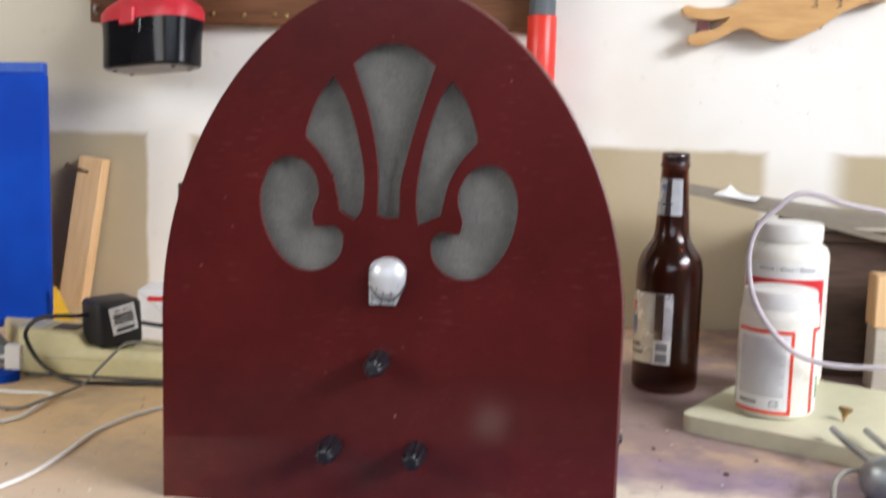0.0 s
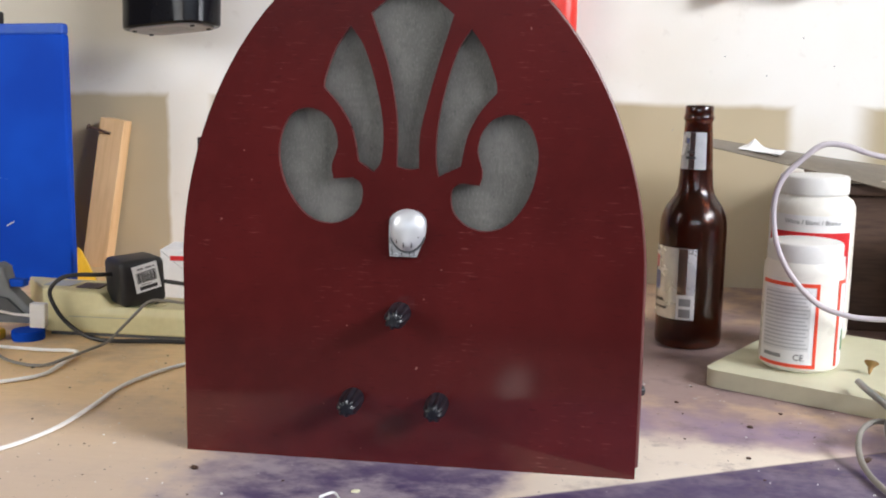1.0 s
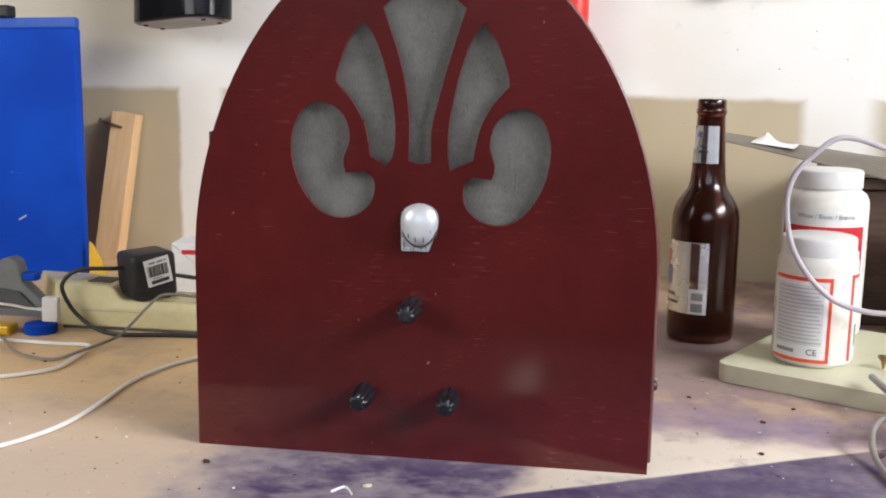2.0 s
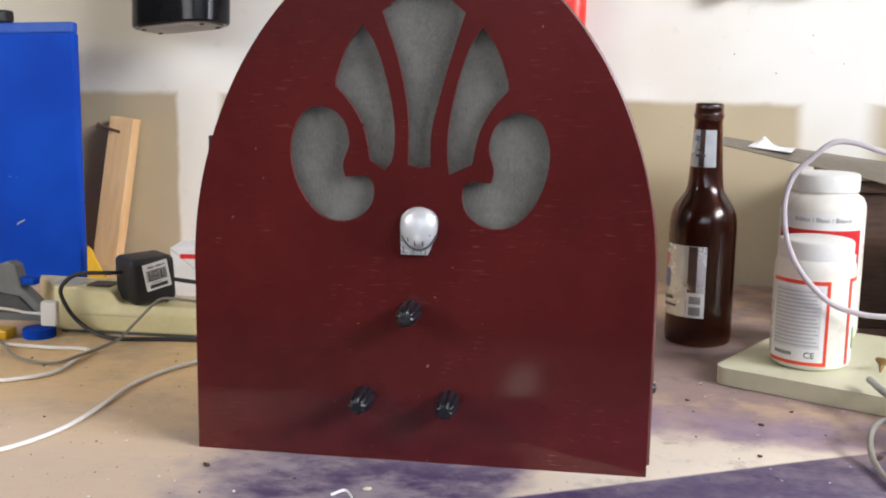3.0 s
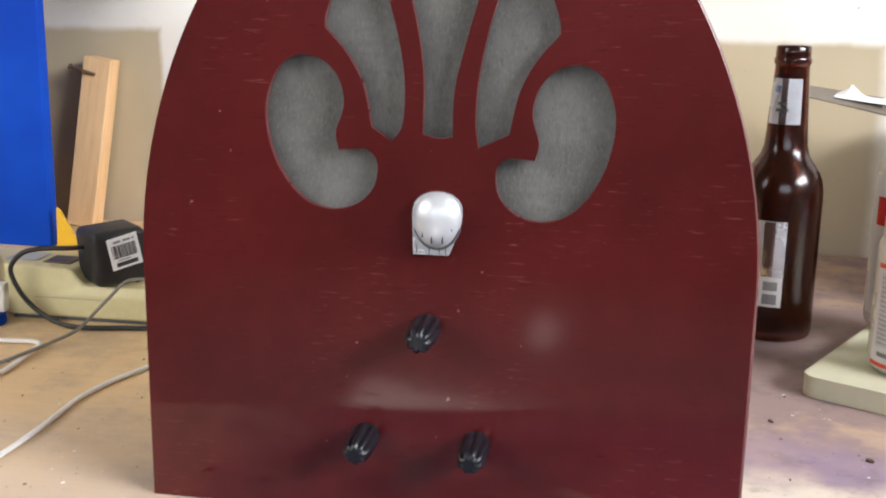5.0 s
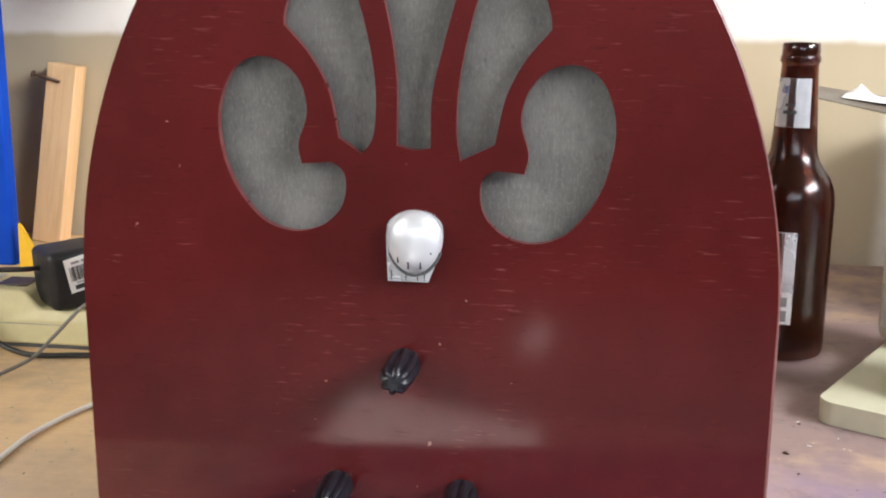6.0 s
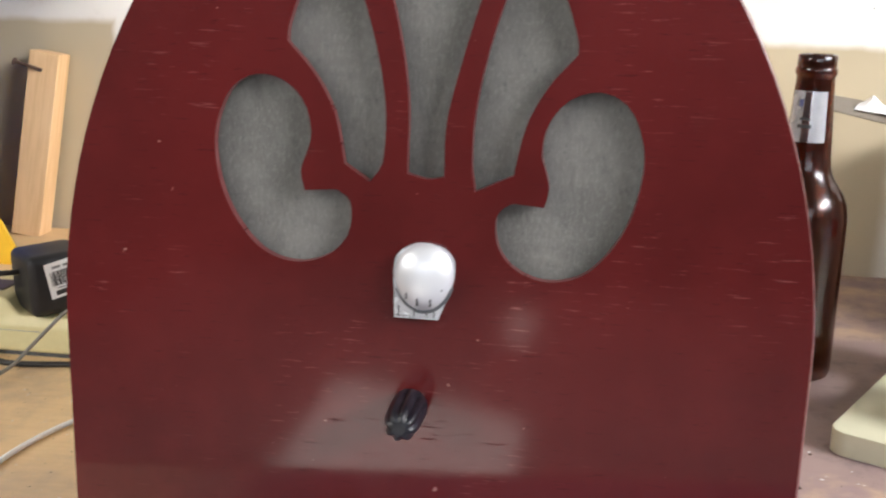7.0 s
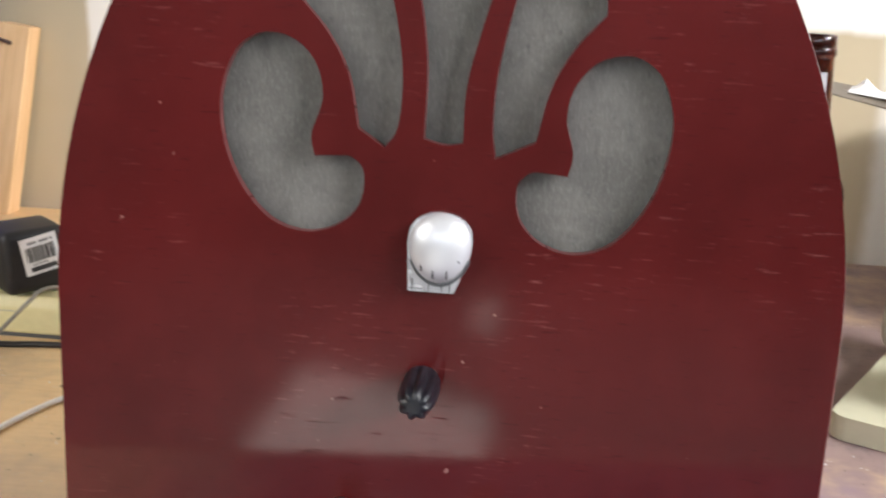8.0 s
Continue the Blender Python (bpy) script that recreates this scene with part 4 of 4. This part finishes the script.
def blue_case():
    b = base("blue_panel", pose(-0.4945, 0.530, 0.0, 0, 0, -2) @ pose(0, 0, 0, -2.0, -1.2, 0) @ Matrix.Diagonal((1.03, 1.03, 1.005, 1)), "tall scuffed blue plastic case leaning upright on the bench", "case")
    part("side", box((-0.30, 0.0, 0.0), (0.0, 0.014, 0.296), 0.003, 3), BLUE, b, "bright blue scuffed plastic")
    part("rim", box((-0.300, 0.0002, 0.2952), (-0.0004, 0.0138, 0.3085), 0.003, 3), BLUEWORN, b, "worn pale blue rim")
    bm = box((-0.0050, 0, -0.0010), (0.0050, 0.0006, 0.0010), 0.0003)
    for v in bm.verts:
        v.co.z += 0.0022 * math.sin(v.co.x * 260) + 0.10 * v.co.x
    part("scuff_mark", bm, LABELGREY, b, "pale scuff in the plastic").location = (-0.0765, -0.0003, 0.0705)
    part("latch", box((-0.115, -0.002, 0.3087), (-0.081, 0.016, 0.3235), 0.003, 2), BLACK, b, "black latch")


blue_case()


def pine_stick():
    b = base("pine_stick", pose(-0.5190, 0.6370, 0.0, -2.6, 8.4, 3) @ Matrix.Diagonal((1.057, 1.057, 0.984, 1)), "bare pine offcut leaning on the wall with a nail through it", "wood stick")
    part("stick", box((-0.0152, 0.0, 0.0), (0.0152, 0.027, 0.1985), 0.0012), PINE, b, "bare pine")
    nl = part("nail", cord([(-0.026, -0.004, 0.1835), (-0.012, -0.003, 0.1815), (0.000, -0.0015, 0.1795)], 0.0017), RUST, b, "bent rusty nail")
    part("nail_head", lathe([(0.0, 0.0), (0.004, 0.0), (0.004, 0.0014), (0.0, 0.0016)], 14), RUST, nl).matrix_local = pose(-0.0262, -0.004, 0.1836, 0, -80, 0)


pine_stick()


def yellow_square():
    ob = part("plastic_square", slab([(0, 0), (0.026, 0.0), (0.004, 0.046), (0.0, 0.050)], 0.004), YELLOW)
    ob.matrix_world = pose(-0.4850, 0.5220, 0.0, -3, 0, 0) @ Matrix.Diagonal((1.03, 1.0, 0.90, 1))
    ease(ob, 0.0006)
    tagged(ob, "yellow plastic triangle beside the blue case", "triangle")


yellow_square()


def spring_clamp():
    b = base("bar_clamp", pose(0, 0, 0), "grey and blue plastic clamp with a yellow pad", "clamp")
    ease(part("jaw", slab([(-0.475, 0.012), (-0.408, 0.012), (-0.404, 0.020), (-0.432, 0.046), (-0.437, 0.066), (-0.444, 0.070), (-0.453, 0.068), (-0.475, 0.050)], 0.016), GREY, b, "grey ribbed jaw"), 0.0015).location = (0, 0.276, 0)
    ease(part("rib", slab([(-0.47, 0.0205), (-0.416, 0.0205), (-0.434, 0.037), (-0.47, 0.042)], 0.004), DARKGREY, b), 0.0008).location = (0, 0.2725, 0)
    part("lever", box((-0.437, 0.278, 0.047), (-0.419, 0.290, 0.0545), 0.002, m=None), BLUE, b, "blue lever")
    part("foot", lathe([(0.0, 0.0), (0.0150, 0.0), (0.0155, 0.002), (0.0155, 0.008), (0.0145, 0.009), (0.0, 0.009)], 28), BLUE, b, "blue round foot", smooth=40).matrix_local = pose(-0.4095, 0.266, 0.0)
    part("pad", box((-0.475, 0.246, 0.0), (-0.432, 0.266, 0.0095), 0.002), YELLOW, b, "yellow pad")


spring_clamp()


def usb_plug():
    b = base("usb_plug", pose(-0.3960, 0.2615, 0.0130, 0, 2, 8), "small white charger plug with a thin white lead", "plug")
    part("housing", box((-0.0075, -0.005, 0.0), (0.0075, 0.005, 0.0235), 0.0012), WHITE, b)
    part("collar", box((-0.0135, -0.0015, 0.0095), (-0.0076, 0.0015, 0.0125), 0.0006), WHITE, b)
    part("lead", cord([(-0.0135, 0.0, 0.011), (-0.024, 0.0, 0.0115), (-0.040, -0.003, 0.0145), (-0.070, -0.01, 0.016), (-0.11, -0.03, 0.0), (-0.14, -0.05, -0.0095)], 0.0013), CORDWHITE, b, "thin white lead", smooth=60)


usb_plug()

tagged_cord("white_cable", [(-0.345, -0.108, 0.002), (-0.308, -0.078, 0.002), (-0.280, -0.039, 0.002), (-0.265, -0.012, 0.002), (-0.2555, 0.024, 0.002), (-0.2535, 0.074, 0.002), (-0.2545, 0.117, 0.002), (-0.2495, 0.149, 0.002), (-0.240, 0.178, 0.002), (-0.226, 0.204, 0.002), (-0.20, 0.25, 0.002)],
            0.0016, CORDWHITE, "white cable lying across the bench top", 1.2)
tagged_cord("white_cable", [(-0.48, 0.095, 0.0022), (-0.41, 0.100, 0.0022), (-0.366, 0.114, 0.0022), (-0.343, 0.131, 0.0022), (-0.3315, 0.150, 0.0022), (-0.3325, 0.185, 0.0024), (-0.3345, 0.213, 0.003), (-0.345, 0.222, 0.0028), (-0.371, 0.222, 0.0022), (-0.424, 0.226, 0.0022), (-0.50, 0.235, 0.0022)],
            0.0017, CORDWHITE, "white cable bent back on itself on the bench", 1.3)
tagged_cord("grey_cable", [(-0.235, 0.306, 0.0335), (-0.262, 0.298, 0.0345), (-0.282, 0.288, 0.0385), (-0.2935, 0.279, 0.0385), (-0.3015, 0.271, 0.030), (-0.3115, 0.262, 0.018), (-0.3195, 0.245, 0.007), (-0.3245, 0.215, 0.0060), (-0.332, 0.186, 0.0055), (-0.346, 0.172, 0.0022), (-0.372, 0.176, 0.0022), (-0.398, 0.194, 0.0022), (-0.424, 0.222, 0.0045), (-0.46, 0.25, 0.0022), (-0.52, 0.27, 0.0022)],
            0.0014, CORDGREY, "grey cable running from the adapter onto the bench")
tagged_cord("black_cable", [(-0.333, 0.300, 0.0605), (-0.345, 0.286, 0.0615), (-0.365, 0.280, 0.0615), (-0.380, 0.277, 0.058), (-0.3905, 0.276, 0.047), (-0.389, 0.275, 0.036), (-0.379, 0.274, 0.0205), (-0.363, 0.272, 0.0085), (-0.345, 0.268, 0.0030), (-0.325, 0.264, 0.0024), (-0.29, 0.270, 0.0024), (-0.25, 0.274, 0.0024), (-0.15, 0.275, 0.0024)],
            0.0021, CORDBLACK, "black cable looping down beside the power strip")
tagged_cord("black_cable", [(-0.305, 0.318, 0.053), (-0.285, 0.312, 0.052), (-0.265, 0.312, 0.050), (-0.24, 0.315, 0.046), (-0.20, 0.322, 0.0415), (-0.16, 0.325, 0.0405)], 0.0021, CORDBLACK, "black cable lying along the power strip")


# ---------------------------------------------------------------- on the wall
def tool_rail():
    b = base("tool_rail", ON_WALL.copy(), "dark brown wooden tool rail screwed to the wall", "rail")
    part("board", box((-0.463, 0.588, 0.360), (0.082, 0.606, 0.470), 0.002), BROWN, b)
    for k in range(9):
        sc = part("screw_head", lathe([(0.0, 0.0018), (0.002, 0.0016), (0.0032, 0.0006), (0.0034, 0.0), (0.0, 0.0)], 12), BRASS, b, smooth=40)
        sc.matrix_local = pose(-0.400 + 0.030 * k + 0.008 * (k % 3), 0.588, 0.3715 + 0.001 * (k % 2), 90, 0, 0)

    part("hook", cord([(-0.452, 0.588, 0.380), (-0.452, 0.580, 0.380), (-0.451, 0.575, 0.3765), (-0.451, 0.575, 0.3715), (-0.451, 0.580, 0.369)], 0.0016), STEEL, b, "small bright cup hook", smooth=60)


tool_rail()


def battery_pack():
    b = base("battery_pack", ON_WALL @ pose(-0.3635, 0.531, 0.3040, -6, -4, -22) @ Matrix.Diagonal((1.11, 0.74, 0.96, 1)), "black cordless tool battery with a red top hanging from the rail", "battery")
    bm = bmesh.new()
    rings = []
    for z, sx, sy, r in ((0.0, 0.0540, 0.037, 0.026), (0.002, 0.0560, 0.040, 0.029), (0.030, 0.0565, 0.041, 0.031), (0.0545, 0.0575, 0.043, 0.032)):
        ring = []
        for cx, cy, a0 in ((1, 1, 0), (-1, 1, 90), (-1, -1, 180), (1, -1, 270)):
            for k in range(6):
                a = radians(a0 + 18 * k)
                bow = 0.004 * (1 - abs(cx * (sx - r) + r * math.cos(a)) / sx) if cy < 0 else 0
                ring.append(bm.verts.new((cx * (sx - r) + r * math.cos(a), cy * (sy - r) + r * math.sin(a) - bow, z)))
        rings.append(ring)
    for a, c in zip(rings, rings[1:]):
        for k in range(24):
            bm.faces.new((a[k], a[(k + 1) % 24], c[(k + 1) % 24], c[k]))
    bm.faces.new(rings[0])
    bm.faces.new(rings[-1])
    part("case", bm, SHINYBLACK, b, "shiny black case", smooth=35)
    rim = [(cx * 0.024 + 0.024 * math.cos(radians(a0 + 18 * k)), cy * 0.010 + 0.024 * math.sin(radians(a0 + 18 * k))) for cx, cy, a0 in ((1, 1, 0), (-1, 1, 90), (-1, -1, 180), (1, -1, 270)) for k in range(6)]
    part("base_plate", slab(rim, 0.0015, axis="z"), UNDERGREY, b, "grey underside plate").location = (0, 0, -0.0016)
    part("base_sticker", box((-0.020, -0.018, -0.0020), (0.022, 0.014, -0.0017)), GREYINK, b, "pale grey sticker")
    for x in (-0.040, 0.040):
        for y in (-0.018, 0.018):
            part("screw", lathe([(0.0, -0.002), (0.0026, -0.0018), (0.003, 0.0), (0.0, 0.0)], 12), BLACK, b).location = (x, y, -0.0014)
    bm = bmesh.new()
    rings = []
    for z, sx, sy, ox in ((0.0547, 0.0585, 0.044, 0.0), (0.066, 0.0585, 0.044, 0.0), (0.073, 0.054, 0.040, 0.001), (0.082, 0.040, 0.034, 0.003), (0.092, 0.031, 0.030, 0.004), (0.150, 0.028, 0.028, 0.004)):
        r = min(sx, sy) * 0.72
        rings.append([bm.verts.new((ox + cx * (sx - r) + r * math.cos(radians(a0 + 18 * k)), cy * (sy - r) + r * math.sin(radians(a0 + 18 * k)), z)) for cx, cy, a0 in ((1, 1, 0), (-1, 1, 90), (-1, -1, 180), (1, -1, 270)) for k in range(6)])
    for a, c in zip(rings, rings[1:]):
        for k in range(24):
            bm.faces.new((a[k], a[(k + 1) % 24], c[(k + 1) % 24], c[k]))
    bm.faces.new(rings[0])
    bm.faces.new(rings[-1])
    part("top", bm, REDPLASTIC, b, "red plastic top", smooth=40)
    part("latch", box((-0.015, -0.0505, 0.047), (0.005, -0.0425, 0.068), 0.002), REDPLASTIC, b, "red release latch")
    part("clip", box((0.009, -0.0490, 0.036), (0.014, -0.043, 0.054), 0.0012), SHINYBLACK, b)
    part("hook", cord([(0.004, 0.0, 0.148), (0.004, 0.02, 0.160), (0.026, 0.068, 0.168)], 0.003), STEEL, b, "steel hanging hook")


battery_pack()


def red_tube():
    b = base("red_tube", ON_WALL @ pose(0.083, 0.5705, 0.0), "bright red handle with a slate grey collar on the wall", "handle")
    part("grip", lathe([(0.0, 0.245), (0.0155, 0.245), (0.0168, 0.248), (0.0168, 0.374), (0.0160, 0.3755), (0.0, 0.3755)], 32), REDPAINT, b, "bright red grip", smooth=40)
    part("collar", lathe([(0.0, 0.3757), (0.0150, 0.3757), (0.0150, 0.46), (0.0, 0.46)], 32), GREYPAINT, b, "slate grey collar", smooth=40)
    part("bracket", box((-0.004, 0.012, 0.42), (0.004, 0.036, 0.432)), STEEL, b)


red_tube()


def carved_head():
    outline = bez([(0.240, 0.3875), (0.246, 0.3915), (0.262, 0.3885), (0.292, 0.3905), (0.303, 0.396), (0.318, 0.408), (0.345, 0.420), (0.395, 0.424), (0.44, 0.414), (0.47, 0.412)],
                  [(0.47, 0.412), (0.472, 0.404), (0.445, 0.399)],
                  [(0.445, 0.399), (0.415, 0.385), (0.388, 0.366), (0.362, 0.3555), (0.338, 0.357), (0.318, 0.3655), (0.305, 0.3665), (0.285, 0.3560), (0.268, 0.3485), (0.2565, 0.3470), (0.2490, 0.3515), (0.2505, 0.3585)],
                  [(0.2505, 0.3585), (0.262, 0.3625), (0.280, 0.3665), (0.2945, 0.3790)],
                  [(0.2945, 0.3790), (0.276, 0.3755), (0.258, 0.3765), (0.245, 0.3800), (0.240, 0.3875)])
    b = base("carved_head", ON_WALL @ pose(0, 0.5815, 0.0), "varnished pine cut-out of an open-jawed animal head on the wall", "wall carving")
    ease(part("plank", slab(outline, 0.019), CARVED, b, "varnished pine plank"), 0.003, 3)
    part("mouth", box((0.2585, 0.0060, 0.3550), (0.2730, 0.0185, 0.380), 0.001), EDGE, b, "dark mouth backing")
    for x, z in ((0.386, 0.397), (0.412, 0.397)):
        bm = cord([(x - 0.003, -0.0004, z + 0.004), (x + 0.003, -0.0004, z + 0.003), (x, -0.0004, z), (x + 0.003, -0.0004, z - 0.004), (x - 0.003, -0.0004, z - 0.005)], 0.0006)
        part("burnt_mark", bm, INK, b, smooth=60)
    part("spacer", box((0.33, 0.0192, 0.37), (0.40, 0.0248, 0.40)), STUD, b)


carved_head()


# ---------------------------------------------------------------- chips, crumbs and nail dimples
def scatter():
    rng = random.Random(7)

    def chip(bm, x, y, z, s, flat):
        own = bmesh.new()
        bmesh.ops.create_icosphere(own, subdivisions=1, radius=1.0)
        for v in own.verts:
            v.co *= rng.uniform(0.6, 1.25)
        own.transform(Matrix.Translation((x, y, z + s * flat * 0.6)) @ Matrix.Rotation(rng.uniform(0, 6.3), 4, "Z") @ Matrix.Diagonal((s * rng.uniform(0.8, 1.9), s, s * flat, 1)))
        merge(bm, own)

    for mat_, count, lo, hi, label, nm in ((UMBER, 80, 0.0003, 0.0013, "dark wood crumbs scattered on the bench", "wood_crumbs"), (PAPERWHITE, 120, 0.0003, 0.0009, "pale paint flakes scattered on the bench", "paint_flakes")):
        bm = bmesh.new()
        k = 0
        while k < count:
            x, y = rng.uniform(-0.38, 0.42), rng.uniform(-0.145, 0.30)
            if -0.165 < x < 0.17 and -0.045 < y < 0.18 or (x > 0.20 and y > 0.235 - 0.57 * (x - 0.22)) or (x < -0.25 and y > 0.24):
                continue
            k += 1
            chip(bm, x, y, 0.0, rng.uniform(lo, hi), 0.5)
        tagged(part(nm, bm, mat_), label, "debris", kind="stuff")
    for x, y, s in ((-0.132, -0.034, 0.0023), (0.234, 0.049, 0.0022), (0.274, 0.155, 0.0020), (0.245, 0.118, 0.0022), (0.195, 0.172, 0.0018), (0.315, 0.058, 0.0033)):
        bm = bmesh.new()
        chip(bm, 0, 0, 0, s, 0.45)
        ob = part("wood_chip", bm, UMBER)
        ob.location = (x, y, 0.0002)
        tagged(ob, "dark brown wood chip lying on the bench", "wood chip", "wood chips")
    bm = bmesh.new()
    chip(bm, 0, 0, 0, 0.0028, 0.3)
    ob = part("plastic_shaving", bm, BOARD)
    ob.location = (-0.0200, -0.0550, 0.0002)
    tagged(ob, "pale oval shaving lying on the violet overspray", "shaving", "shavings")
    bm = cord([(-0.0400, -0.0690, 0.0006), (-0.0320, -0.0640, 0.0022), (-0.0260, -0.0710, 0.0006)], 0.0010, 0.35, steps=6)
    tagged(part("plastic_shaving", bm, PAPERWHITE, smooth=60), "curled white shaving lying on the violet overspray", "shaving", "shavings")
    for x, z in ((0.270, 0.283), (0.318, 0.262), (0.356, 0.305), (0.215, 0.198), (0.392, 0.274), (-0.30, 0.245)):
        bm = lathe([(0.0, 0.0006), (0.0005, 0.0005), (0.0008, 0.0), (0.0, 0.0)], 10)
        ob = part("nail_head", bm, GREYINK)
        ob.matrix_world = ON_WALL @ pose(x, 0.6064, z, 90, 0, 0)
        tagged(ob, "small dark nail head in the drywall", "nail", "nails in the wall")


scatter()
